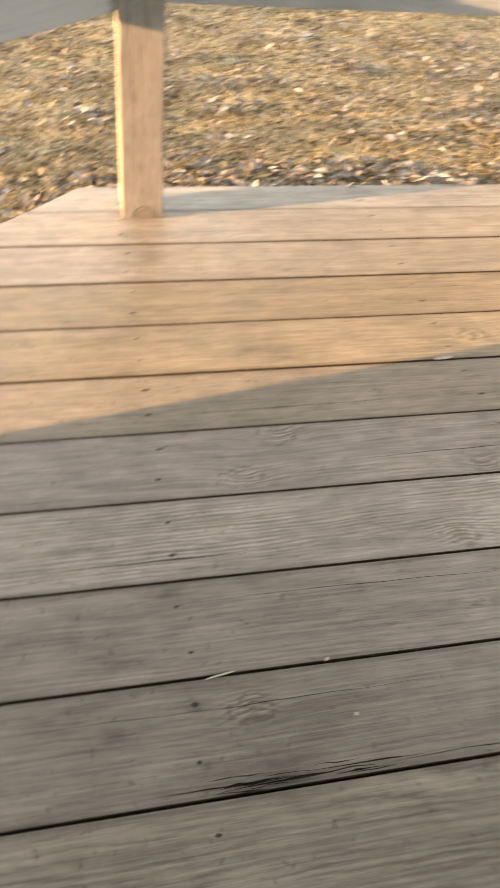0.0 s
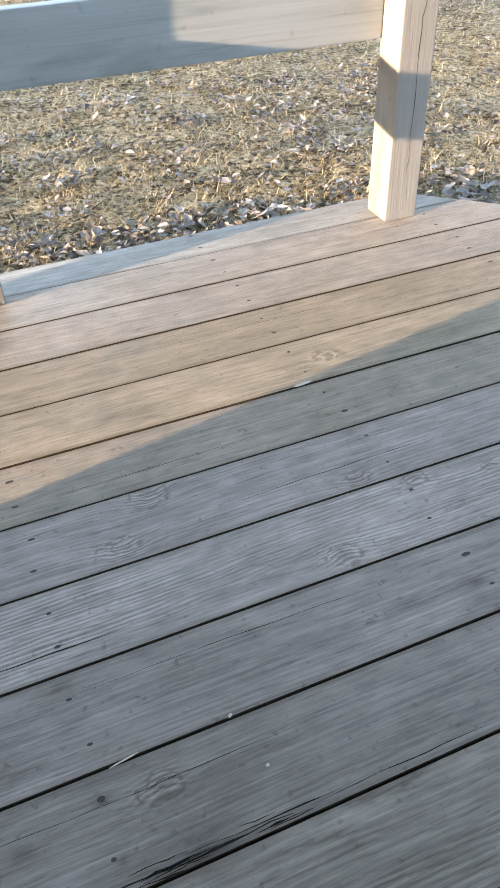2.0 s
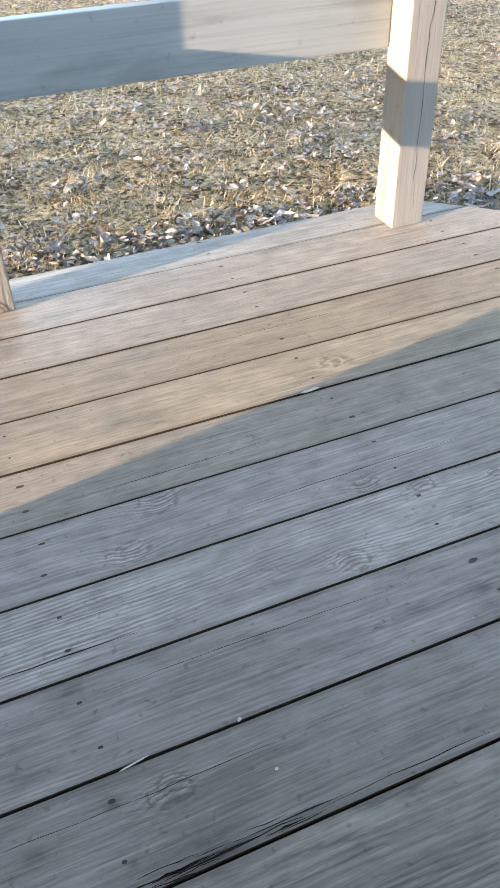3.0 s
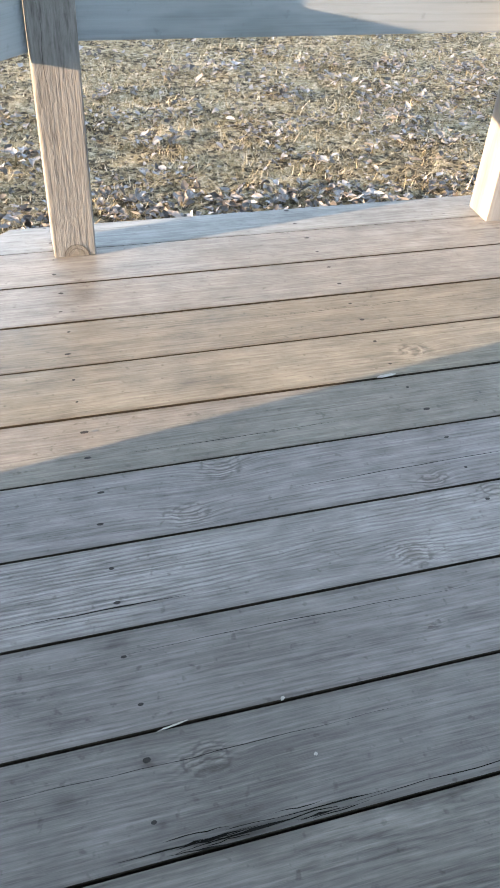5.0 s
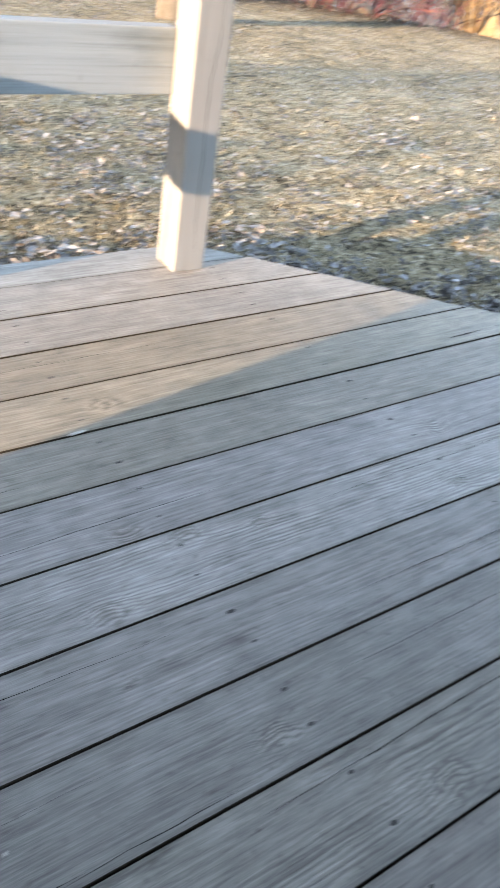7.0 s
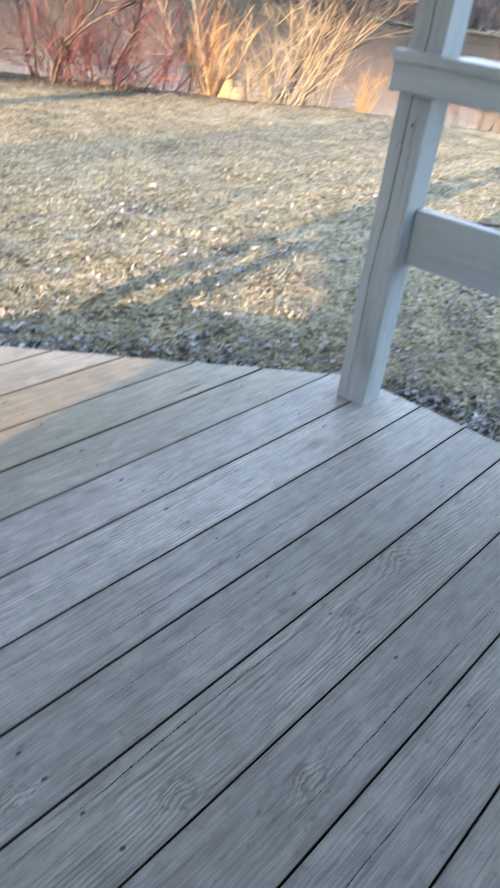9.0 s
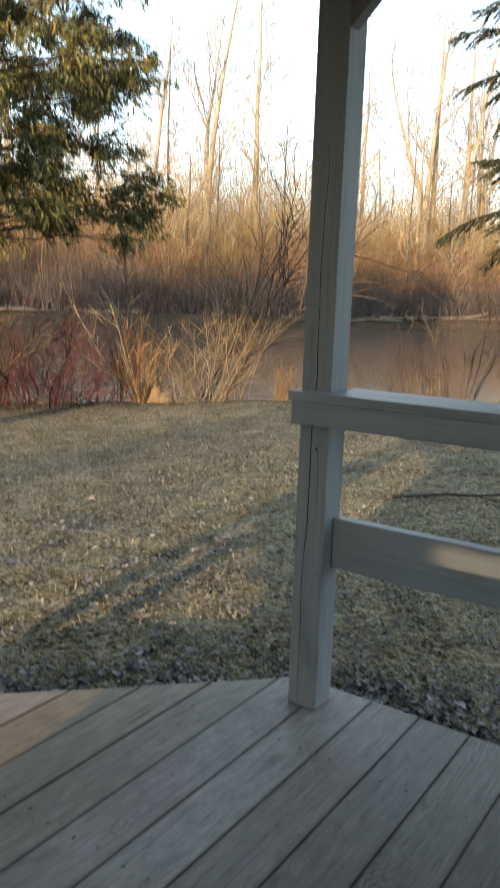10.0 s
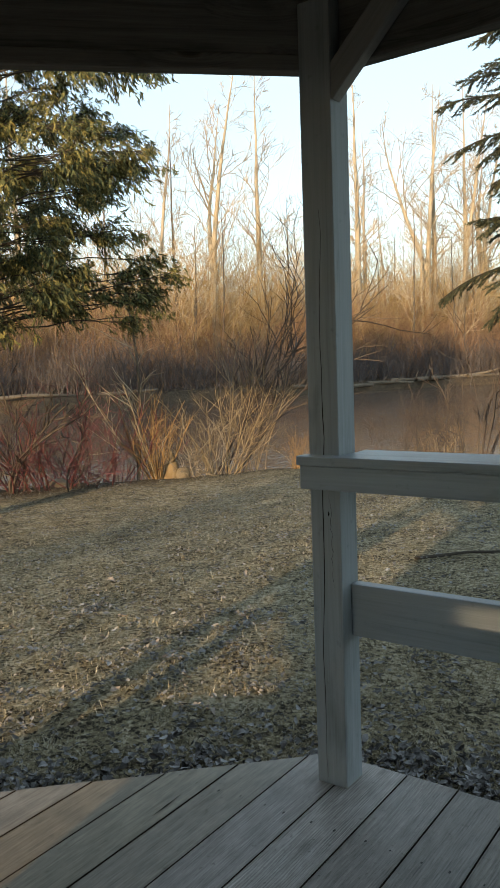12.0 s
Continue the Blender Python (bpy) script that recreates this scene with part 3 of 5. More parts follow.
# board, from x, to x, off its middle, width
for k, (index, x0, x1, dy, width) in enumerate(((9, -1.10, -0.95, -0.061, 0.0018), (9, -1.02, -0.86, -0.065, 0.0024), (9, -0.93, -0.80, -0.060, 0.0016), (9, -1.05, -0.98, -0.056, 0.0012), (4, 0.50, 0.62, -0.045, 0.0045), (9, -0.84, -0.60, -0.064, 0.0010), (8, -1.05, -0.55, 0.035, 0.0008), (8, -0.3, 0.35, -0.02, 0.0012),
                                                (7, -0.2, 0.4, 0.03, 0.0010), (6, -0.75, -0.30, -0.02, 0.0010), (9, -0.4, 0.3, 0.02, 0.0009), (9, -1.3, -0.7, 0.03, 0.0007), (10, -0.6, 0.1, 0.045, 0.0015),
                                                (5, -1.0, -0.6, -0.03, 0.0009), (11, -0.3, 0.5, -0.03, 0.0014), (12, -0.5, 0.3, 0.01, 0.0014), (7, -1.2, -0.95, -0.04, 0.0016), (3, -0.7, -0.2, 0.02, 0.0009))):
    deck_crack(index, x0, x1, dy, width, 300 + k)
rot = random.Random(41)
for _ in range(13):
    f = rot.random()
    deck_crack(9, -1.03 + 0.16 * f - 0.02, -1.03 + 0.16 * f + rot.uniform(0.02, 0.05), -0.069 + 0.024 * rot.random() * math.sin(math.pi * f), rot.uniform(0.0006, 0.0016), rot.randint(0, 9999))
for jx in JOISTS:
    reach = HALF - 0.08 if abs(jx) < 0.6 else HALF * 1.414 - 0.1 - abs(jx)
    timber("joist", gazebo, (jx, -reach, -BOARD - 0.145), (jx, reach, -BOARD - 0.145), 0.038, 0.14, ROOF_WOOD)

# unseen rim, added to keep the low sun from under the deck
for k in range(8):
    w = math.pi / 4 * k
    o, t = Vector((math.cos(w), math.sin(w), 0)) * (HALF - 0.045), Vector((-math.sin(w), math.cos(w), 0)) * (HALF * 0.414 - 0.03)
    timber("rim_joist", gazebo, o - t - Vector((0, 0, 0.17)), o + t - Vector((0, 0, 0.17)), 0.038, 0.14, ROOF_WOOD, seed=k)

corners = [(POST_SIDE, POST_OUT), (POST_OUT, POST_SIDE), (POST_OUT, -POST_SIDE), (POST_SIDE, -POST_OUT),
           (-POST_SIDE, -POST_OUT), (-POST_OUT, -POST_SIDE), (-POST_OUT, POST_SIDE), (-0.50, POST_OUT)]
CAP_TOP, CAP_LOW, APRON_LOW, MID_TOP, MID_LOW, PLATE = 0.900, 0.876, 0.813, 0.552, 0.410, 1.868
for i, (x, y) in enumerate(corners):
    p = part("post", beam_mesh(PLATE + 0.16, POST_W, POST_W, 0.0035, seed=i), OLD_POST if i == 7 else POST if i == 0 else GREY_POST, gazebo)
    p.matrix_local = Matrix(((0, 0, 1, x - POST_W / 2), (0, 1, 0, y), (1, 0, 0, 0), (0, 0, 0, 1)))


def crack(parent, x_face, y, z0, z1, width, seed, face="x"):
    """A long drying split in a post, dark and a little sunken; it wanders along the grain."""
    rnd = random.Random(seed)
    soup, n, c = Soup(), 26, 0.0
    left, right = [], []
    for i in range(n + 1):
        f = i / n
        c += rnd.gauss(0, 0.0024)
        w = width * math.sin(math.pi * min(0.98, max(0.02, f))) ** 0.5 * rnd.uniform(0.55, 1.2) / 2
        z = z0 + (z1 - z0) * f
        for side, sg in ((left, -1), (right, 1)):
            side.append(Vector((z, y + c + sg * w, x_face)) if face == "x" else Vector((z, x_face, y + c + sg * w)))
    soup.strip(left, right)
    return soup.link("crack", CRACK, parent)


posts = [o for o in gazebo.children if o.name.startswith("post")]
crack(posts[1], -0.0006, 0.012, 0.02, 1.52, 0.0028, 3)
crack(posts[1], -0.0006, -0.022, 0.55, 0.80, 0.0012, 4)
crack(posts[0], -POST_W / 2 - 0.0006, 0.060, 0.05, 0.72, 0.0015, 5, "y")
crack(posts[7], -POST_W / 2 - 0.0006, 0.030, 0.03, 0.50, 0.0008, 7, "y")
for i in range(8):
    a, b = Vector((*corners[i], 0)), Vector((*corners[(i + 1) % 8], 0))
    d = (b - a).normalized()
    out = Vector((d.y, -d.x, 0)) * -1
    if out.dot((a + b) / 2) < 0:
        out = -out
    # plates and headers under the roof
    lift = Vector((0, 0, PLATE))
    timber("roof_plate", gazebo, a + d * 0.05 + out * 0.022 + lift, b - d * 0.05 + out * 0.022 + lift, 0.044, 0.040, ROOF_WOOD, seed=i)
    timber("header", gazebo, a + d * 0.04 + out * 0.024 + lift + Vector((0, 0, 0.0405)), b - d * 0.04 + out * 0.024 + lift + Vector((0, 0, 0.0405)), 0.038, 0.14, ROOF_WOOD, seed=i + 20)
    if i == 0:
        continue
    diagonal = i % 2 == 0
    trim = 0.052 if diagonal else 0.0455
    mid = out * (0.03 if diagonal else 0.056 if i == 7 else 0.021)
    timber("mid_rail", gazebo, a + d * trim + mid + Vector((0, 0, MID_LOW)), b - d * trim + mid + Vector((0, 0, MID_LOW)), 0.038, MID_TOP - MID_LOW, RAIL, seed=i + 40)
    inner = -out * (POST_W / 2 + 0.0195) if not diagonal else -out * 0.08
    over = 0.052 if not diagonal else -0.01
    timber("rail_apron", gazebo, a - d * over + inner + Vector((0, 0, APRON_LOW)), b + d * over + inner + Vector((0, 0, APRON_LOW)), 0.038, CAP_LOW - APRON_LOW - 0.0005, RAIL, seed=i + 60)
    # the cap is cut out round the posts
    along = (b - a).length
    c = 0.048
    lo, hi = -(POST_W / 2 + 0.046) if not diagonal else -0.105, 0.095
    outline = [(-0.058, lo), (along + 0.058, lo), (along + 0.058, -c), (along - c, -c), (along - c, hi), (c, hi), (c, -c), (-0.058, -c)]
    if diagonal:
        outline = [(0.02, lo), (along - 0.02, lo), (along - 0.065, hi), (0.065, hi)]
    bm = bmesh.new()
    low = [bm.verts.new((px, py, 0)) for px, py in outline]
    f = bm.faces.new(low)
    ext = bmesh.ops.extrude_face_region(bm, geom=[f])
    bmesh.ops.translate(bm, verts=[v for v in ext["geom"] if isinstance(v, bmesh.types.BMVert)], vec=(0, 0, CAP_TOP - CAP_LOW))
    bmesh.ops.recalc_face_normals(bm, faces=bm.faces)
    bmesh.ops.bevel(bm, geom=[e for e in bm.edges if e.calc_face_angle(0) > 0.6], offset=0.003, segments=2, affect="EDGES", profile=0.6)
    cap = part("rail_cap", bm, RAIL, gazebo)
    m = Matrix((d, out, Vector((0, 0, 1)))).transposed().to_4x4()
    if m.determinant() < 0:
        m = Matrix((-d, out, Vector((0, 0, 1)))).transposed().to_4x4()
        m.translation = b + Vector((0, 0, CAP_LOW))
    else:
        m.translation = a + Vector((0, 0, CAP_LOW))
    cap.matrix_local = m
    if i == 1:
        for q, g in ((a, d), (b, -d)):
            foot = q + g * 0.047 - out * 0.0215 + Vector((0, 0, PLATE - 0.088))
            timber("brace", gazebo, foot, foot + (g + Vector((0, 0, 1))).normalized() * 0.40, 0.038, 0.066, POST, seed=i, up=(g * -1 + Vector((0, 0, 1))))

# roof: eight board-lined slopes, shingled outside
EAVE, EAVE_Z, PEAK = 1.78, PLATE + 0.175, PLATE + 1.05
for k in range(8):
    w = math.pi / 4 * k
    t = EAVE * math.tan(math.pi / 8)
    n2, s2 = Vector((math.cos(w), math.sin(w), 0)), Vector((-math.sin(w), math.cos(w), 0))
    ea, eb, top = n2 * EAVE + s2 * t, n2 * EAVE - s2 * t, Vector((0, 0, PEAK))
    ea.z = eb.z = EAVE_Z
    rows = 13
    nrm = (eb - top).cross(ea - top).normalized()
    if nrm.z < 0:
        nrm = -nrm
    for r in range(rows):
        f0, f1 = r / rows, (r + 1) / rows - 0.002
        quad = [ea.lerp(top, f0), eb.lerp(top, f0), eb.lerp(top, f1), ea.lerp(top, f1)]
        bm = bmesh.new()
        lo = [bm.verts.new(v) for v in quad]
        hi = [bm.verts.new(v + nrm * 0.019) for v in quad]
        bm.faces.new(lo), bm.faces.new(hi[::-1])
        for j in range(4):
            bm.faces.new((lo[j], hi[j], hi[(j + 1) % 4], lo[(j + 1) % 4]))
        bmesh.ops.recalc_face_normals(bm, faces=bm.faces)
        part("roof_board", bm, ROOF_WOOD, gazebo)
    bm = bmesh.new()
    quad = [ea + n2 * 0.03, eb + n2 * 0.03, top]
    lo = [bm.verts.new(v + nrm * 0.021) for v in quad]
    hi = [bm.verts.new(v + nrm * 0.033) for v in quad]
    bm.faces.new(lo), bm.faces.new(hi[::-1])
    for j in range(3):
        bm.faces.new((lo[j], hi[j], hi[(j + 1) % 3], lo[(j + 1) % 3]))
    bmesh.ops.recalc_face_normals(bm, faces=bm.faces)
    part("shingles", bm, SHINGLE, gazebo)
    hip = Vector((math.cos(w + math.pi / 8), math.sin(w + math.pi / 8), 0)) * (EAVE / math.cos(math.pi / 8) - 0.03)
    timber("rafter", gazebo, hip + Vector((0, 0, EAVE_Z - 0.068)), Vector((0, 0, PEAK - 0.088)), 0.038, 0.060, ROOF_WOOD, seed=k)


def knot_mark(parent, points):
    soup = Soup()
    soup.poly(points)
    return soup.link("knot", CRACK, parent)


def foot_knot(parent, y_face, across, radius):
    """A sawn-through knot at the foot of a post: a half round of darker wood within a raised ring."""
    arc = [math.pi * k / 14 - math.pi / 2 for k in range(15)]
    soup = Soup()
    soup.poly([Vector((0.002 + radius * 1.05 * math.cos(a), y_face - 0.0008, across + radius * math.sin(a))) for a in arc])
    soup.link("knot", POST_KNOT, parent)
    for f, w in ((1.0, 0.0008), (0.66, 0.0005)):
        soup = Soup()
        soup.strip([Vector((0.002 + (radius * f + w) * 1.05 * math.cos(a), y_face - 0.0012, across + (radius * f + w) * math.sin(a))) for a in arc],
                   [Vector((0.002 + (radius * f - w) * 1.05 * math.cos(a), y_face - 0.0012, across + (radius * f - w) * math.sin(a))) for a in arc])
        soup.link("knot_ring", DARK_BROWN, parent)


foot_knot(posts[7], -POST_W / 2, 0.047, 0.026)
knot_mark(posts[1], [Vector((0.745 + 0.006 * math.cos(a), -0.010 + 0.0025 * math.sin(a), -0.0007)) for a in [k * math.pi / 5 for k in range(10)]])


def chip(name, label, category, x, y, length, width, turn, seed):
    """A small flake of wood or litter that lies on the deck."""
    rnd = random.Random(seed)
    bm = bmesh.new()
    low = [bm.verts.new((length * (px + rnd.uniform(-0.06, 0.06)), width * (py + rnd.uniform(-0.1, 0.1)), 0.0)) for px, py in ((-0.5, -0.2), (-0.2, -0.5), (0.3, -0.45), (0.5, 0.0), (0.25, 0.5), (-0.3, 0.4))]
    f = bm.faces.new(low)
    top = bmesh.ops.extrude_face_region(bm, geom=[f])
    bmesh.ops.translate(bm, verts=[v for v in top["geom"] if isinstance(v, bmesh.types.BMVert)], vec=(0, 0, max(0.0015, width * 0.3)))
    bmesh.ops.recalc_face_normals(bm, faces=bm.faces)
    ob = part(name, bm, CHIP, None)
    ob.matrix_world = pose(x, y, 0.0018, 0, 0, turn)
    return tagged(ob, label, category)


chip("paint_fleck", "tiny white paint fleck on the grey deck", "fleck", -0.864, -1.379, 0.005, 0.004, 20, 1)
chip("wood_chip", "pale dry wood chip caught between deck boards", "wood chip", -0.500, -0.724, 0.040, 0.006, 4, 2)
chip("wood_chip", "small pale crumb of wood at a deck gap", "wood chip", -0.880, -1.303, 0.007, 0.004, 40, 3)
chip("grass_stalk", "thin straw-coloured stalk lying at a deck gap", "stalk", -1.015, -1.306, 0.035, 0.0018, 8, 4)

# unseen dark panels, added to block sky light from south-west and north-west
south = part("wall_south", beam_mesh(4.2, 0.25, 4.2, 0.01), DARK_BROWN, None)
south.matrix_world = pose(-7.6, -6.4, -0.3)
tagged(south, "added dark panel, unseen, that blocks south-west sky light", "wall", kind="structure")
west = part("wall_west", beam_mesh(11.0, 0.25, 8.0, 0.01), DARK_BROWN, None)
west.matrix_world = pose(-16.0, 3.6, -0.4, 0, 0, 90)
tagged(west, "added dark panel, unseen, that blocks low north-west sky light", "wall", kind="structure")


# ---- plants: materials ----
BARK = mottled("grey_bark", [(0.3, (0.10, 0.085, 0.07)), (0.55, (0.22, 0.19, 0.155)), (0.75, (0.34, 0.30, 0.25))], 9, 0.9, 0.15, 0.5, 0.01, stretch=(1, 1, 0.3))
PALE_BARK = mottled("pale_poplar_bark", [(0.3, (0.42, 0.36, 0.27)), (0.55, (0.66, 0.58, 0.45)), (0.75, (0.86, 0.78, 0.63))], 3, 0.9, 0.15, 0.3, 0.02, stretch=(1, 1, 0.3))
TWIG = mottled("bare_twigs", [(0.3, (0.42, 0.34, 0.24)), (0.7, (0.72, 0.60, 0.44))], 3, 0.85, 0.2, 0, island=0.5)
BRUSH_ROSY = mottled("rosy_brush", [(0.25, (0.21, 0.125, 0.09)), (0.75, (0.47, 0.32, 0.215))], 0.5, 0.9, 0.15, 0, island=0.6)
# the shade at the foot of the far bank is put into this grey
BRUSH_DARK = mottled("shaded_grey_brush", [(0.25, (0.09, 0.082, 0.088)), (0.75, (0.22, 0.19, 0.185))], 0.7, 0.9, 0.15, 0, island=0.7)
BRUSH_TAN = mottled("russet_brush", [(0.25, (0.29, 0.19, 0.095)), (0.5, (0.48, 0.345, 0.175)), (0.75, (0.68, 0.54, 0.30))], 0.4, 0.9, 0.15, 0, island=0.6)
RED_STEM = mottled("red_dogwood_stem", [(0.25, (0.07, 0.027, 0.031)), (0.75, (0.23, 0.060, 0.064))], 4, 0.6, 0.3, 0, island=0.7)
ORANGE_STEM = mottled("orange_willow_stem", [(0.25, (0.19, 0.115, 0.05)), (0.75, (0.43, 0.275, 0.12))], 4, 0.6, 0.3, 0, island=0.6)
TAN_STEM = mottled("tan_stem", [(0.25, (0.17, 0.125, 0.075)), (0.75, (0.41, 0.32, 0.195))], 4, 0.7, 0.25, 0, island=0.7)
BRIGHT_RED = mottled("bright_red_stem", [(0.25, (0.11, 0.035, 0.04)), (0.75, (0.28, 0.08, 0.085))], 4, 0.6, 0.3, 0, island=0.6)
PALE_STEM = mottled("pale_dry_stem", [(0.25, (0.26, 0.205, 0.135)), (0.75, (0.54, 0.46, 0.34))], 4, 0.7, 0.25, 0, island=0.6)
GREY_STEM = mottled("grey_stem", [(0.25, (0.06, 0.047, 0.042)), (0.75, (0.17, 0.135, 0.112))], 4, 0.8, 0.2, 0, island=0.5)
CEDAR = mottled("cedar_foliage", [(0.2, (0.06, 0.085, 0.045)), (0.5, (0.19, 0.195, 0.075)), (0.8, (0.38, 0.325, 0.115))], 1.2, 0.7, 0.2, 0, island=0.6)
SPRUCE = mottled("spruce_needles", [(0.2, (0.04, 0.055, 0.035)), (0.5, (0.085, 0.10, 0.06)), (0.8, (0.16, 0.15, 0.075))], 1.2, 0.65, 0.25, 0, island=0.6)
STUMP = mottled("pale_stump_wood", [(0.3, (0.25, 0.175, 0.095)), (0.7, (0.42, 0.32, 0.19))], 6, 0.85, 0.2, 0.4, 0.01)
LOG = mottled("driftwood", [(0.3, (0.14, 0.115, 0.09)), (0.7, (0.28, 0.24, 0.19))], 2, 0.9, 0.2, 0.3, 0.02)
STONE = mottled("field_stone", [(0.3, (0.21, 0.17, 0.12)), (0.7, (0.34, 0.285, 0.21))], 5, 0.9, 0.2, 0.4, 0.01)


DARK_BARK = mottled("dark_bark", [(0.3, (0.05, 0.042, 0.035)), (0.7, (0.12, 0.10, 0.08))], 9, 0.9, 0.15, 0)


def rand_dir(rnd):
    return Vector((rnd.gauss(0, 1), rnd.gauss(0, 1), rnd.gauss(0, 1))).normalized()


def run(p, d, length, segs, rnd, wander=0.15, pull=(0, 0, 0.0)):
    """The points of a limb that starts at p along d, wanders and is pulled."""
    pts, d, pull = [p.copy()], d.normalized(), Vector(pull)
    for _ in range(segs):
        d = (d + rand_dir(rnd) * wander + pull).normalized()
        pts.append(pts[-1] + d * (length / segs))
    return pts


def taper(r0, r1, n):
    return [r0 + (r1 - r0) * i / (n - 1) for i in range(n)]


def at_on(pts, f):
    k = min(len(pts) - 2, int(f * (len(pts) - 1)))
    t = f * (len(pts) - 1) - k
    return pts[k].lerp(pts[k + 1], t), (pts[k + 1] - pts[k]).normalized()


def off_axis(d, angle, rnd):
    side = d.cross(rand_dir(rnd)).normalized()
    return d * math.cos(angle) + side * math.sin(angle)


def bare_tree_mesh(seed, height, radius, first=0.3, limbs=24, spread=0.30, fork=False):
    """Trunk and crown soups of a leafless tree."""
    rnd = random.Random(seed)
    trunk, crown = Soup(), Soup()
    stems = [run(Vector((0, 0, -0.3)), Vector((rnd.uniform(-0.06, 0.06), rnd.uniform(-0.06, 0.06), 1)), height, 14, rnd, 0.05, (0, 0, 0.04))]
    trunk.tube(stems[0], taper(radius, 0.02, 15), 7)
    if fork:
        p, d = at_on(stems[0], 0.35)
        second = run(p, off_axis(d, 0.35, rnd), height * 0.6, 10, rnd, 0.07, (0, 0, 0.05))
        trunk.tube(second, taper(radius * 0.6, 0.018, 11), 6)
        stems.append(second)
    for stem in stems:
        for i in range(limbs if stem is stems[0] else limbs // 2):
            f = first + (0.97 - first) * (i + rnd.random()) / (limbs if stem is stems[0] else limbs // 2)
            p, d = at_on(stem, min(f, 0.98))
            ln = height * spread * (1.15 - f) * rnd.uniform(0.6, 1.2)
            r = max(0.018, radius * (1 - f) * 0.30)
            a = run(p, off_axis(d, rnd.uniform(0.6, 1.05), rnd), ln, 6, rnd, 0.20, (0, 0, 0.04))
            crown.tube(a, taper(r, 0.016, 7), 4)
            for _ in range(5):
                q, e = at_on(a, rnd.uniform(0.25, 0.95))
                b = run(q, off_axis(e, rnd.uniform(0.5, 0.9), rnd), ln * rnd.uniform(0.3, 0.55), 4, rnd, 0.24, (0, 0, 0.05))
                crown.tube(b, taper(r * 0.45 + 0.006, 0.011, 5), 3)
                for _ in range(3):
                    q2, e2 = at_on(b, rnd.uniform(0.3, 0.95))
                    c = run(q2, off_axis(e2, rnd.uniform(0.4, 0.9), rnd), ln * rnd.uniform(0.14, 0.28), 2, rnd, 0.2, (0, 0, 0.06))
                    crown.tube(c, taper(0.012, 0.008, 3), 3)
    return trunk, crown


def bare_tree(seed, label, bark, **kw):
    trunk, crown = bare_tree_mesh(seed, **kw)
    t = thing("tree", label, "tree", group="bare trees on the far bank")
    trunk.link("trunk", bark, t, smooth=True)
    crown.link("crown", TWIG, t)
    return t


def plant_at(s, u):
    p = on_plan(s, u)
    return Vector((p.x, p.y, ground_height(p.x, p.y)))


def shrub(name, label, s, u, stems, height, lean, mat, seed, radius=0.008, base=0.25, forks=4, arch=0.0, drift=(0, 0), group="", fork_len=0.4, wander=0.17):
    """Many stems from one foot, each forked; lean: how far they spread from upright."""
    rnd = random.Random(seed)
    foot = plant_at(s, u)
    ob = thing(name, label, "shrub", foot, group=group)
    for _ in range(stems):
        soup = Soup()
        w, r = rnd.uniform(0, 2 * math.pi), base * math.sqrt(rnd.random())
        p = Vector((r * math.cos(w), r * math.sin(w), -0.06))
        d = Vector((math.cos(w) * lean * rnd.random() + drift[0], math.sin(w) * lean * rnd.random() + drift[1], 1))
        ln = height * rnd.uniform(0.55, 1.1)
        a = run(p, d, ln, 8, rnd, wander, (0, 0, -arch))
        rr = radius * rnd.uniform(0.55, 1.25)
        soup.tube(a, taper(rr, rr * 0.35, 9), 5)
        for _ in range(forks):
            q, e = at_on(a, rnd.uniform(0.2, 0.95))
            b = run(q, off_axis(e, rnd.uniform(0.35, 1.0), rnd), ln * fork_len * rnd.uniform(0.4, 1.0), 5, rnd, wander * 1.1, (0, 0, 0.05))
            soup.tube(b, taper(rr * 0.55, rr * 0.25, 6), 4)
            for _ in range(2):
                q2, e2 = at_on(b, rnd.uniform(0.2, 0.95))
                c = run(q2, off_axis(e2, rnd.uniform(0.4, 0.9), rnd), ln * fork_len * rnd.uniform(0.2, 0.45), 3, rnd, wander, (0, 0, 0.04))
                soup.tube(c, taper(rr * 0.34, rr * 0.18, 4), 3)
        soup.link("stem", mat, ob)
    return ob


# ---- far bank ----
kinds = [
    bare_tree(11, "tall bare poplar with pale sunlit trunk beside the river", PALE_BARK, height=24, radius=0.37, first=0.35, limbs=26, spread=0.26),
    bare_tree(12, "tall bare forked tree with pale sunlit trunk", PALE_BARK, height=22, radius=0.32, first=0.3, limbs=24, spread=0.28, fork=True),
    bare_tree(13, "slender bare tree with greyish bark in the woods", BARK, height=15, radius=0.14, first=0.3, limbs=22, spread=0.30),
    bare_tree(14, "spreading bare tree with many fine twigs", BARK, height=13, radius=0.18, first=0.22, limbs=26, spread=0.42),
    bare_tree(15, "tall thin bare tree with pale bark", PALE_BARK, height=20, radius=0.25, first=0.4, limbs=20, spread=0.22),
]
rnd = random.Random(3)
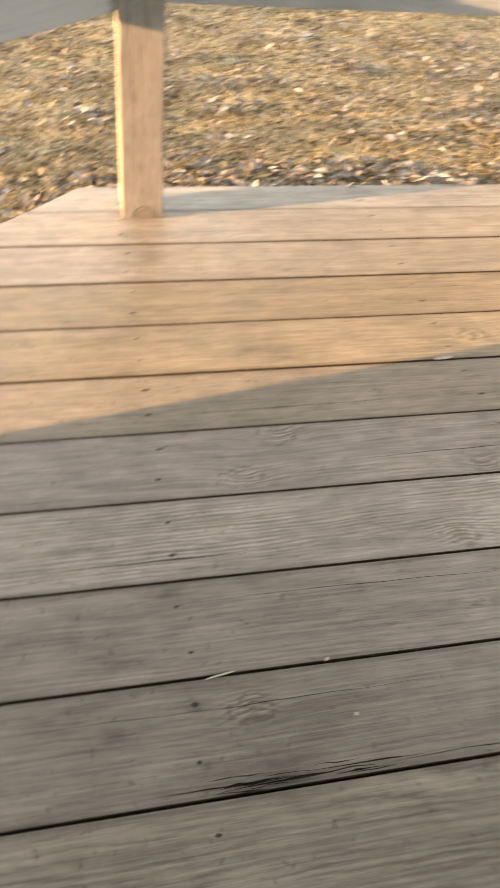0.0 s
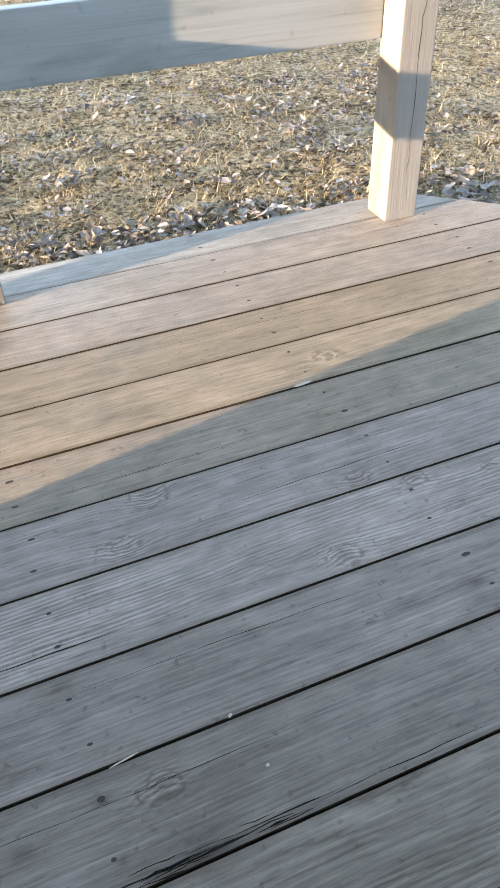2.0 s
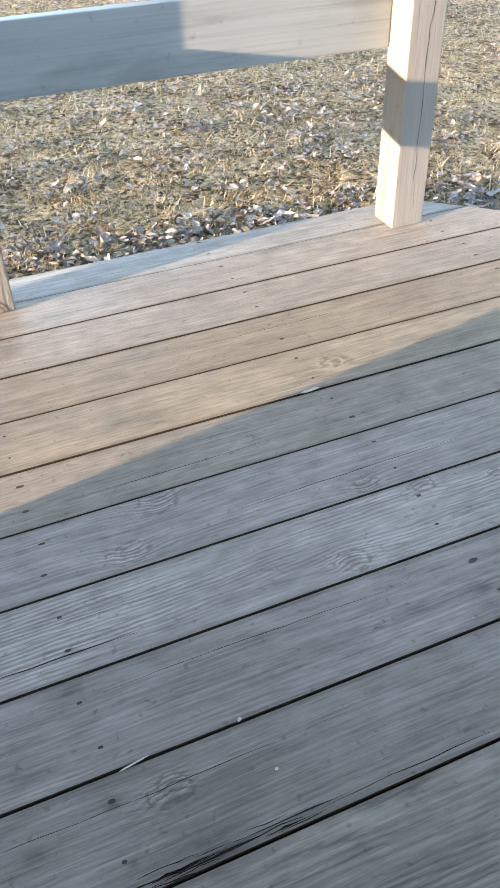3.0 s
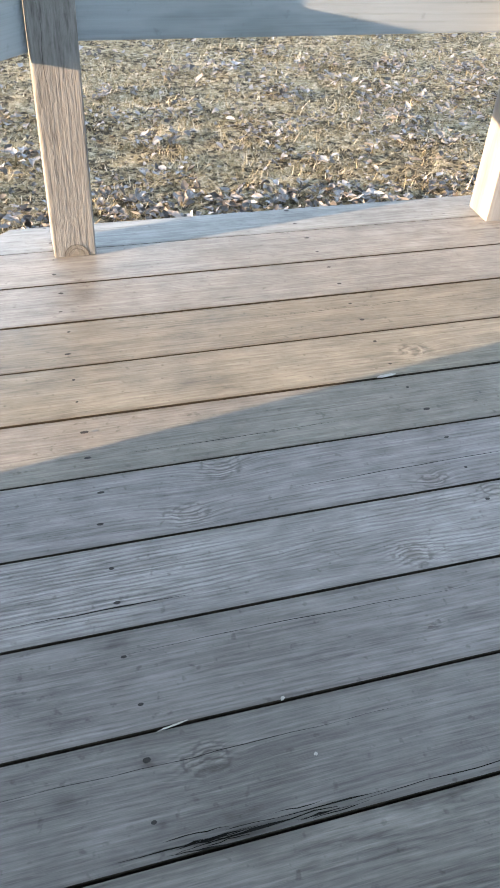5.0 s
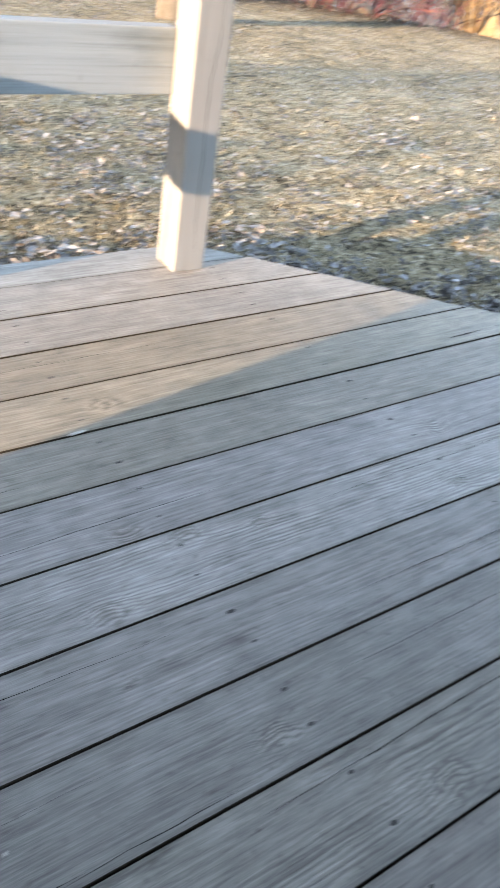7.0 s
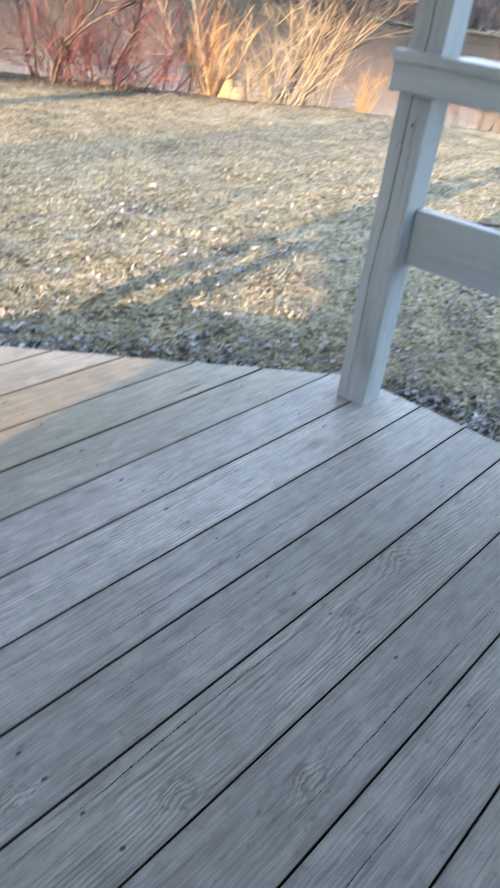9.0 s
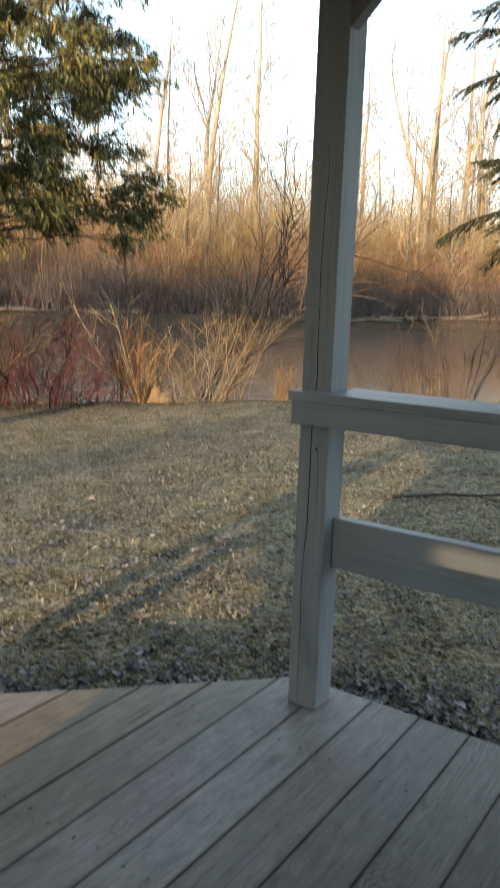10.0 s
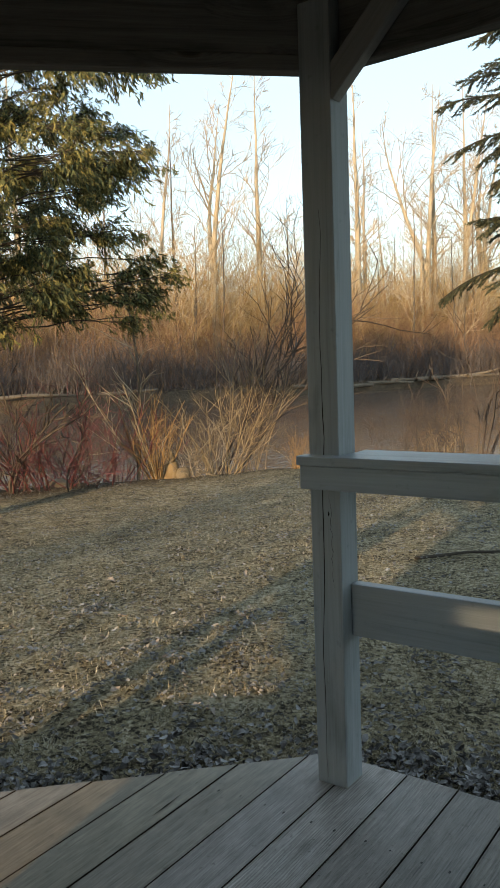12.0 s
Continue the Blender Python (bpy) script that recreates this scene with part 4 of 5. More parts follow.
# s, u, kind, scale, turn
GROVE = [(52, 22.4, 4, 1.05, 40), (51, 24.0, 2, 1.2, 160), (52, 27.6, 1, 1.10, 200), (52, 31.6, 0, 1.00, 10), (52, 41.2, 0, 1.05, 130), (53, 40.4, 4, 1.0, 80), (51, 48.2, 1, 1.15, 250),
         (52, 49.6, 0, 1.05, 20), (52, 52.0, 4, 1.25, 310), (53, 54.4, 0, 1.10, 60), (54, 57.6, 1, 1.15, 190), (56, 44.8, 4, 1.1, 70), (53, 19.0, 2, 1.1, 60), (55, 36.5, 2, 1.0, 190), (56, 14.0, 0, 1.0, 70), (49, 34.5, 2, 0.8, 20),
         (47, 42.6, 2, 0.9, 90), (47, 47.0, 3, 0.9, 140), (48, 26.0, 2, 0.8, 33)]
for _ in range(16):
    GROVE.append((rnd.uniform(46, 58), rnd.uniform(34, 66), rnd.choice((0, 1, 2, 3, 4)), rnd.uniform(0.65, 0.95), rnd.uniform(0, 360)))
for _ in range(6):
    GROVE.append((rnd.uniform(47, 56), rnd.uniform(8, 30), rnd.choice((2, 3, 4)), rnd.uniform(0.7, 1.0), rnd.uniform(0, 360)))
for _ in range(24):
    GROVE.append((rnd.uniform(52, 105), rnd.uniform(-12, 110), rnd.choice((2, 3, 3, 2, 4)), rnd.uniform(0.7, 1.0), rnd.uniform(0, 360)))
used = set()
for s, u, k, size, turn in GROVE:
    p = plant_at(s, u)
    m = pose(*p, 0, 0, turn) @ Matrix.Scale(size, 4)
    if k in used:
        c = copy_thing(kinds[k], m)
        c.matrix_basis = m
    else:
        kinds[k].matrix_basis = m
        used.add(k)


def thicket(name, label, mat, count, s_range, u_range, h_range, radius, seed, forks=2, clump=5):
    rnd = random.Random(seed)
    soup = Soup()
    for _ in range(count // clump):
        s0, u0 = rnd.uniform(*s_range), rnd.uniform(*u_range)
        tall = rnd.uniform(*h_range) * (0.75 + 0.35 * noise.noise((u0 * 0.16, s0 * 0.1, seed)))
        for _ in range(clump):
            foot = plant_at(s0 + rnd.gauss(0, 0.5), u0 + rnd.gauss(0, 0.6))
            foot.z -= 0.1
            ln = tall * rnd.uniform(0.6, 1.1)
            a = run(foot, Vector((rnd.gauss(0, 0.34), rnd.gauss(0, 0.34), 1)), ln, 3, rnd, 0.22)
            soup.tube(a, taper(radius * rnd.uniform(0.7, 1.3), radius * 0.35, 4), 3)
            for _ in range(forks):
                q, e = at_on(a, rnd.uniform(0.3, 0.9))
                b = run(q, off_axis(e, rnd.uniform(0.4, 1.1), rnd), ln * rnd.uniform(0.2, 0.5), 1, rnd, 0.25)
                soup.tube(b, taper(radius * 0.55, radius * 0.25, 2), 3)
    ob = soup.link(name, mat)
    return tagged(ob, label, "thicket", kind="stuff")


thicket("riverside_thicket", "dense grey leafless brush along the far river bank", BRUSH_DARK, 4500, (41.2, 46), (-8, 75), (1.5, 4.6), 0.016, 21, 5)
thicket("rosy_thicket", "rosy brown leafless brush above the far bank", BRUSH_ROSY, 4200, (45, 53), (-6, 78), (4.0, 9.5), 0.017, 24, 6)
thicket("russet_thicket", "tall russet leafless saplings behind the far bank", BRUSH_TAN, 5600, (48, 64), (-4, 85), (7.0, 17.5), 0.020, 22, 6)
thicket("distant_thicket", "distant russet leafless woods", BRUSH_TAN, 3600, (62, 110), (-10, 140), (10, 22), 0.030, 23, 5)

rnd = random.Random(5)
for u, ln, turn in ((10.5, 5.5, 8), (16, 3.5, -12), (33.5, 5.0, 14), (37, 3.6, -6), (40.5, 4.5, 10), (46, 4.0, -9), (28.5, 3.0, 5), (35, 3.2, -16), (38.6, 4.2, 22), (43, 3.6, -20), (44.5, 5.0, 6), (48.5, 4.4, 12)):
    p = plant_at(40.6, u)
    soup = Soup()
    pts = run(Vector((-ln / 2, 0, 0)), Vector((1, 0, 0.03)), ln, 8, rnd, 0.09)
    soup.tube(pts, taper(0.15, 0.07, 9), 8)
    for q in (0.3, 0.55, 0.8):
        a, d = at_on(pts, q)
        soup.tube(run(a, off_axis(d, 0.8, rnd), 0.9, 4, rnd, 0.15), taper(0.05, 0.015, 5), 5)
    log = tagged(soup.link("driftwood_log", LOG, smooth=True), "pale bleached driftwood log on the muddy river bank", "log", "logs on the far bank")
    log.matrix_world = pose(p.x, p.y, p.z + 0.05, 0, 0, -25 + turn)

# ---- near shore ----
for seed, (s, u, stems, height) in enumerate(((9.50, 2.45, 17, 1.75), (9.45, 2.85, 18, 1.80), (9.40, 3.25, 18, 1.70), (9.35, 3.65, 18, 1.75), (9.30, 4.05, 15, 1.60)), 31):
    shrub("red_dogwood", "red-stemmed leafless dogwood shrub at the river edge", s, u, stems, height, 1.5, RED_STEM, seed, 0.0085, 0.5, 5, 0.035, group="dogwoods on the shore", wander=0.2)
shrub("red_dogwood", "red-stemmed leafless dogwood with upright shoots", 9.75, 3.95, 14, 1.70, 0.30, BRIGHT_RED, 36, 0.0065, 0.35, 3, 0.0, group="dogwoods on the shore")
shrub("red_dogwood", "red-stemmed leafless dogwood with upright shoots", 9.80, 4.30, 10, 1.50, 0.35, BRIGHT_RED, 58, 0.0065, 0.3, 3, 0.0, group="dogwoods on the shore")
shrub("tangled_shrub", "dark crooked leafless shrub with thick stems at the shore", 9.45, 2.55, 7, 2.5, 0.7, GREY_STEM, 57, 0.022, 0.3, 7, 0.03, wander=0.26)
shrub("tangled_shrub", "dark crooked leafless shrub among red stems", 9.50, 2.95, 4, 2.1, 0.9, GREY_STEM, 35, 0.018, 0.3, 7, 0.05, wander=0.26)
shrub("tangled_shrub", "low dark tangle of dead crossing branches", 9.25, 3.55, 9, 1.25, 1.9, GREY_STEM, 59, 0.014, 0.7, 5, 0.07, wander=0.24)
shrub("orange_willow", "orange-stemmed willow clump with upright shoots at the shore", 9.12, 4.72, 22, 1.55, 0.62, ORANGE_STEM, 37, 0.014, 0.13, 3, 0.0, fork_len=0.40)
shrub("pale_willow", "pale thin willow with long stems leaning out over orange shoots", 9.15, 4.68, 5, 2.1, 0.6, PALE_STEM, 60, 0.012, 0.12, 4, 0.0, drift=(-0.35, 0.12), fork_len=0.35, wander=0.08)
shrub("tan_willow", "tan leafless willow clump with arching dry stems", 9.00, 5.30, 13, 1.15, 1.1, PALE_STEM, 38, 0.0075, 0.34, 5, 0.06, fork_len=0.5, wander=0.38)
shrub("tan_willow", "tan leafless willow clump with arching dry stems", 8.90, 5.72, 13, 1.35, 0.8, TAN_STEM, 39, 0.009, 0.32, 5, 0.03, fork_len=0.5, wander=0.30)
shrub("leaning_shrub", "tall grey leafless shrub with leaning twiggy limbs", 9.20, 5.85, 7, 4.2, 0.34, GREY_STEM, 40, 0.022, 0.22, 12, 0.0, drift=(0.40, -0.20), fork_len=0.36, wander=0.15)
shrub("leaning_shrub", "tan thin leafless shrub with long whippy stems", 8.95, 5.95, 9, 2.6, 0.40, TAN_STEM, 41, 0.013, 0.25, 5, 0.0, drift=(0.22, -0.08), wander=0.13)
shrub("whippy_shrub", "tan leafless shrub with long fine tangled twigs", 9.15, 6.45, 6, 2.2, 0.5, TAN_STEM, 49, 0.009, 0.3, 7, 0.0, fork_len=0.5, wander=0.2)
shrub("whippy_shrub", "grey leafless shrub with long fine tangled twigs", 9.75, 5.05, 5, 2.6, 0.5, GREY_STEM, 48, 0.009, 0.3, 7, 0.0, fork_len=0.5, wander=0.2)
shrub("reed_clump", "small clump of dry tan stalks at the shore", 8.60, 6.93, 34, 0.62, 0.30, ORANGE_STEM, 42, 0.007, 0.10, 2)
shrub("bare_shrub", "thin bluish grey leafless shrub at the river edge", 7.73, 8.40, 12, 1.20, 0.45, GREY_STEM, 43, 0.008, 0.35, 5, 0.0, group="thin shrubs by the water")
shrub("bare_shrub", "thin brown leafless shrub at the river edge", 7.43, 8.86, 6, 1.35, 0.45, GREY_STEM, 44, 0.010, 0.25, 5, 0.0, group="thin shrubs by the water")
shrub("bare_shrub", "low russet leafless shrub at the river edge", 7.38, 8.92, 20, 0.70, 0.5, TAN_STEM, 46, 0.006, 0.2, 3, 0.0, group="thin shrubs by the water")
shrub("bare_shrub", "thin brown leafless shrub at the river edge", 7.05, 9.35, 7, 1.65, 0.40, GREY_STEM, 45, 0.009, 0.3, 6, 0.0, group="thin shrubs by the water")


def sapling(s, u, height, label, seed):
    rnd = random.Random(seed)
    ob = thing("sapling", label, "tree", plant_at(s, u))
    tr, cr = Soup(), Soup()
    a = run(Vector((0, 0, -0.1)), Vector((0.12, -0.06, 1)), height, 12, rnd, 0.06, (-0.02, 0.01, 0.05))
    tr.tube(a, taper(0.034, 0.010, 13), 6)
    for _ in range(22):
        q, e = at_on(a, rnd.uniform(0.3, 0.97))
        b = run(q, off_axis(e, rnd.uniform(0.5, 1.0), rnd), rnd.uniform(0.3, 0.8), 5, rnd, 0.18, (0, 0, 0.05))
        cr.tube(b, taper(0.009, 0.004, 6), 4)
        q, e = at_on(b, 0.5)
        cr.tube(run(q, off_axis(e, 0.6, rnd), 0.3, 3, rnd, 0.15), taper(0.005, 0.003, 4), 3)
    tr.link("trunk", BARK, ob, smooth=True)
    cr.link("crown", TWIG, ob)


sapling(9.3, 4.45, 3.3, "thin grey leafless sapling at the river edge", 51)
shrub("bare_shrub", "tall dark leafless shrub with upright stems by the water", 6.95, 9.30, 6, 2.6, 0.25, GREY_STEM, 52, 0.012, 0.3, 7, 0.0, group="thin shrubs by the water")


def gnawed_stump(s, u):
    """A pale stump that narrows to a point, with a stone at its foot."""
    rnd = random.Random(8)
    ob = thing("tree_stump", "pale gnawed tree stump with pointed top at the shore", "stump", plant_at(s, u))
    soup = Soup()
    zs, rs = [-0.05, 0.05, 0.14, 0.24, 0.32, 0.40, 0.44], [0.16, 0.13, 0.11, 0.085, 0.05, 0.022, 0.004]
    soup.tube([Vector((rnd.gauss(0, 0.006), rnd.gauss(0, 0.006), z)) for z in zs], rs, 11)
    soup.link("stump", STUMP, ob, smooth=True)


gnawed_stump(9.05, 4.93)


def stone(at, size, seed, label):
    rnd = random.Random(seed)
    bm = bmesh.new()
    bmesh.ops.create_icosphere(bm, subdivisions=3, radius=1)
    for v in bm.verts:
        v.co *= 1 + 0.22 * noise.noise(v.co * 1.3 + Vector((seed, 0, 0)))
        v.co = Vector((v.co.x * size[0], v.co.y * size[1], v.co.z * size[2]))
    ob = part("stone", bm, STONE, None, smooth=True)
    ob.location = at
    return tagged(ob, label, "stone")


p = plant_at(8.95, 5.06)
stone((p.x, p.y, p.z + 0.06), (0.13, 0.11, 0.12), 2, "tan rounded stone at the foot of the willow")
p = plant_at(9.3, 1.2)
stone((p.x, p.y, p.z + 0.05), (0.26, 0.18, 0.14), 6, "dark rounded stone at the river edge").data.materials[0] = BARK
p = plant_at(9.40, 3.20)
stone((p.x, p.y, p.z + 0.03), (0.22, 0.14, 0.08), 5, "flat grey stone at the shore under red stems")


# ---- evergreens ----
def cedar_tree(at, height, seed):
    """Boughs that each end in a loose clump of fine flat sprays."""
    rnd = random.Random(seed)
    ob = thing("cedar_tree", "olive-green cedar with drooping flat sprays on the lawn", "tree", at)
    trunk = Soup()
    stem = run(Vector((0, 0, -0.2)), Vector((0.02, 0.0, 1)), height, 12, rnd, 0.03, (0, 0, 0.06))
    trunk.tube(stem, taper(0.17, 0.02, 13), 9)
    trunk.link("trunk", BARK, ob, smooth=True)

    def spray(leaf, p, d, size):
        side = d.cross(Vector((0, 0, 1)) + rand_dir(rnd) * 0.9)
        if side.length < 1e-3:
            return
        side.normalize()
        up = d.cross(side)
        for k in range(5):
            a = (k - 2.0) * 0.42 + rnd.uniform(-0.15, 0.15)
            e = (d * math.cos(a) + side * math.sin(a)).normalized()
            w = e.cross(up).normalized() * size * 0.17
            ln = size * rnd.uniform(0.6, 1.1)
            q = p + d * size * 0.26 * k
            leaf.poly([q + w, q + e * ln + Vector((0, 0, -0.25 * ln)), q - w])

    def bough(tip, size, sprays):
        f = min(0.95, max(0.08, (tip.z - 0.16 * math.hypot(tip.x, tip.y)) / height))
        p, d = at_on(stem, f)
        wood, leaf = Soup(), Soup()
        n = 8
        sag = rnd.uniform(0.0, 0.25)
        pts = [p.lerp(tip, k / n) + Vector((0, 0, sag * math.sin(math.pi * k / n))) + rand_dir(rnd) * (0.05 if 0 < k < n else 0) for k in range(n + 1)]
        wood.tube(pts, taper(0.016, 0.004, n + 1), 5)
        for _ in range(max(8, sprays // 12)):
            o = rand_dir(rnd)
            o = Vector((o.x * 1.05, o.y * 1.05, o.z * 1.0 - 0.15)) * size * rnd.uniform(0.35, 1.0)
            q, e = at_on(pts, rnd.uniform(0.8, 0.99))
            b = run(q, tip + o - q, (tip + o - q).length, 4, rnd, 0.10, (0, 0, -0.03))
            wood.tube(b, taper(0.004, 0.002, 5), 3)
            for _ in range(19):
                x, y = at_on(b, rnd.uniform(0.25, 0.99))
                spray(leaf, x + rand_dir(rnd) * 0.05, (y * 0.7 + rand_dir(rnd) * 0.6 + Vector((0, 0, -0.75))).normalized(), rnd.uniform(0.030, 0.056))
        wood.link("bough", DARK_BARK, ob)
        tagged(leaf.link("foliage", CEDAR, ob), kind="stuff")

    for i in range(400):
        z = 2.4 + (height - 2.7) * (i / 400) ** 1.1
        reach = 2.55 if z < 3.4 else 3.05 if z < 4.9 else 3.05 * (height - z) / (height - 4.9) + 0.3
        w = i * 2.399 + rnd.uniform(-0.5, 0.5)
        r = reach * math.sqrt(rnd.uniform(0.25, 1.0))
        bough(Vector((r * math.cos(w), r * math.sin(w), z + rnd.uniform(-0.35, 0.35))), rnd.uniform(0.22, 0.42), 190)
    # low boughs that reach out over the shore
    for u, z, size in ((2.95, 2.75, 0.22), (3.15, 2.85, 0.22), (3.35, 2.98, 0.24), (3.2, 2.4, 0.24), (2.95, 2.2, 0.22), (2.7, 2.6, 0.24), (3.45, 2.75, 0.18), (2.45, 2.75, 0.24), (2.3, 2.4, 0.22), (3.05, 2.55, 0.22), (3.35, 2.55, 0.18), (2.6, 4.2, 0.32), (2.75, 4.5, 0.30), (2.5, 3.9, 0.32), (2.75, 4.05, 0.28), (2.3, 3.5, 0.32), (2.2, 3.2, 0.32), (1.9, 2.9, 0.34)):
        p = on_plan(0.0 + rnd.uniform(-0.25, 0.25), u)
        bough(Vector((p.x, p.y, z)), size, 120)
    return ob


def conifer(at, height, reach, tiers, seed, label, fine=True, name="spruce_tree", group=""):
    rnd = random.Random(seed)
    ob = thing(name, label, "tree", at, group=group)
    trunk, wood, leaf = Soup(), Soup(), Soup()
    stem = run(Vector((0, 0, -0.2)), Vector((0, 0, 1)), height, 10, rnd, 0.02, (0, 0, 0.08))
    trunk.tube(stem, taper(0.02 * height, 0.015, 11), 8)

    def needles(p, d, size):
        for k in range(15 if fine else 3):
            a = off_axis(d, rnd.uniform(0.45, 0.9), rnd)
            q = p + d * size * rnd.uniform(0.0, 0.9)
            w = a.cross(rand_dir(rnd)).normalized() * size * (0.11 if fine else 0.4)
            ln = size * (rnd.uniform(0.35, 0.55) if fine else rnd.uniform(0.7, 1.2))
            leaf.poly([q - w * 0.7, q + w * 0.7, q + a * ln])

    for i in range(tiers):
        limbs = Soup() if fine else wood
        f = (0.24 if fine else 0.05) + (0.74 if fine else 0.92) * i / tiers
        p, d = at_on(stem, f)
        w = i * 2.399 + rnd.uniform(-0.6, 0.6)
        ln = reach * (1.15 - f) * rnd.uniform(0.55, 1.08)
        a = run(p, Vector((math.cos(w), math.sin(w), rnd.uniform(-0.1, 0.35))), ln, 8, rnd, 0.10, (0, 0, -0.06))
        limbs.tube(a, taper(0.02 + 0.006 * ln, 0.006, 9), 5)
        step = 0.075 if fine else 0.5
        for j in range(max(2, int(ln / step))):
            fr = 0.18 + 0.82 * (j + rnd.random()) / max(2, int(ln / step))
            q, e = at_on(a, min(fr, 0.99))
            for sg in (-1, 1):
                side = e.cross(Vector((0, 0, 1))).normalized() * sg
                bd = (e * 0.8 + side * rnd.uniform(0.6, 1.0) + Vector((0, 0, rnd.uniform(-0.55, 0.05)))).normalized()
                bl = (0.16 + 0.34 * (1 - fr)) * (1 if fine else 2.2) * rnd.uniform(0.7, 1.2)
                b = run(q, bd, bl, 3, rnd, 0.10, (0, 0, -0.06))
                limbs.tube(b, taper(0.005, 0.003, 4), 3)
                for g in ((0.15, 0.4, 0.65, 0.9) if fine else (0.3, 0.8)):
                    x, y = at_on(b, g)
                    needles(x, y, 0.095 if fine else 0.55)
        if fine:
            limbs.link("limb", DARK_BARK, ob)
    trunk.link("trunk", BARK, ob, smooth=True)
    if not fine:
        tagged(wood.link("branches", BARK, ob), kind="stuff")
    tagged(leaf.link("foliage", SPRUCE, ob), kind="stuff")
    return ob


p = plant_at(6.7, 0.55)
cedar_tree(p, 7.2, 61)
p = plant_at(4.6, 8.95)
conifer(p, 11.5, 2.5, 185, 62, "dark green spruce with drooping branches on the lawn")

# conifers added upstream on the near bank, out of sight, to shade the far bank
shade_conifer = conifer(plant_at(5.0, -18), 15, 4.2, 54, 63, "added tall dark conifer, unseen, that shades the far bank", False, "conifer", "conifers along the river")
rnd = random.Random(9)
# the nearest ones also block low sky light from the north-west
ROW = [(5.5 + rnd.uniform(-2, 2), u) for u in range(-62, -20, 6)] + [(0.8, -18.0), (3.0, -14.5), (5.5, -13.5), (8.0, -15.0), (1.5, -22.0), (6.5, -18.5), (3.5, -24.0)]
for s, u in ROW:
    copy_thing(shade_conifer, pose(*plant_at(s, u), 0, 0, rnd.uniform(0, 360)) @ Matrix.Scale(rnd.uniform(0.85, 1.1), 4))


# ---- west of the gazebo: unseen things added to shade its floor and lawn ----
def board_fence(x, y0, y1, height, slot):
    """Upright boards added out of view to shade the deck; past the tall end they stop short under a solid top panel and
    leave a narrow slot for sun.
    """
    ob = thing("board_fence", "added dark upright board screen, unseen, that shades the deck", "fence", (x, y0, -0.15))
    k = int((y1 - y0) / 0.145)
    for i in range(k):
        tall = y0 + i * 0.145 > slot
        spans = [(0, height)] if tall else [(0, 1.815), (1.835, height)]
        for z0, z1 in spans:
            b = part("fence_board", beam_mesh(z1 - z0 + random.Random(i).uniform(-0.004, 0.004), 0.02, 0.146, 0.002, seed=i), DARK_BROWN, ob)
            b.matrix_local = Matrix(((0, 1, 0, 0), (0, 0, 1, i * 0.145), (1, 0, 0, z0), (0, 0, 0, 1)))
    for z in (0.35, 1.3, 2.2, 3.6):
        timber("fence_rail", ob, (-0.03, 0, z), (-0.03, k * 0.145, z), 0.038, 0.089, DARK_BROWN)


board_fence(-7.0, -6.22, -1.87, 5.00, -2.75)


def sun_filter_of_saplings(seed):
    """Leafless saplings added out of view beyond the lawn to thin the low sun."""
    rnd = random.Random(seed)
    soup = Soup()
    for _ in range(36):
        x, y = rnd.uniform(-13, -10), rnd.uniform(-1.2, 0.8)
        p = Vector((x, y, ground_height(x, y) - 0.1))
        ln = rnd.uniform(3, 4.6)
        a = run(p, Vector((rnd.gauss(0, 0.1), rnd.gauss(0, 0.1), 1)), ln, 5, rnd, 0.12)
        soup.tube(a, taper(0.018, 0.006, 6), 4)
        for _ in range(5):
            q, e = at_on(a, rnd.uniform(0.15, 0.9))
            soup.tube(run(q, off_axis(e, rnd.uniform(0.4, 0.9), rnd), rnd.uniform(0.5, 1.3), 3, rnd, 0.15), taper(0.010, 0.005, 4), 3)
    return tagged(soup.link("sapling_hedge", TWIG), "added leafless saplings, unseen, that thin the low sun", "hedge", kind="stuff")


sun_filter_of_saplings(78)


# ---- grass and fallen leaves ----
def edge_distance(x, y):
    dx, dy = x - CX, y - CY
    return max(abs(dx), abs(dy), (abs(dx) + abs(dy)) / math.sqrt(2)) - HALF


def grass(count, reach, size, seed, name, label):
    """Short dry blades, thickest near the gazebo, most of them lying over."""
    rnd = random.Random(seed)
    soup = Soup()
    while len(soup.f) < count:
        x, y = rnd.uniform(-3.0, 9.5), rnd.uniform(-2.8, 7.5)
        s = ACROSS.x * x + ACROSS.y * y
        e = edge_distance(x, y)
        if e < -0.03 or s > SHORE + 0.1 or e > reach or rnd.random() > 1.1 - e / reach:
            continue
        tuft = noise.noise((x * 2.3, y * 2.3, 9.0))
        if rnd.random() > 0.75 + 0.6 * tuft:
            continue
        z = ground_height(x, y) - 0.004
        w = rnd.uniform(0, 2 * math.pi)
        lie = rnd.uniform(0.4, 1.0)
        ln = size * rnd.uniform(0.5, 1.3)
        d = Vector((math.cos(w) * lie, math.sin(w) * lie, rnd.uniform(0.15, 0.9) * (1.1 - lie) + 0.05)).normalized() * ln
        side = Vector((-math.sin(w), math.cos(w), 0)) * size * rnd.uniform(0.035, 0.075)
        p = Vector((x, y, z))
        soup.poly([p - side, p + side, p + d])
    return tagged(soup.link(name, GRASS), label, "grass", kind="stuff")


grass(400000, 3.4, 0.026, 71, "lawn_grass", "short dry beige and olive lawn grass")
grass(170000, 11.0, 0.044, 72, "outer_lawn_grass", "dry beige grass of the lawn towards the river")


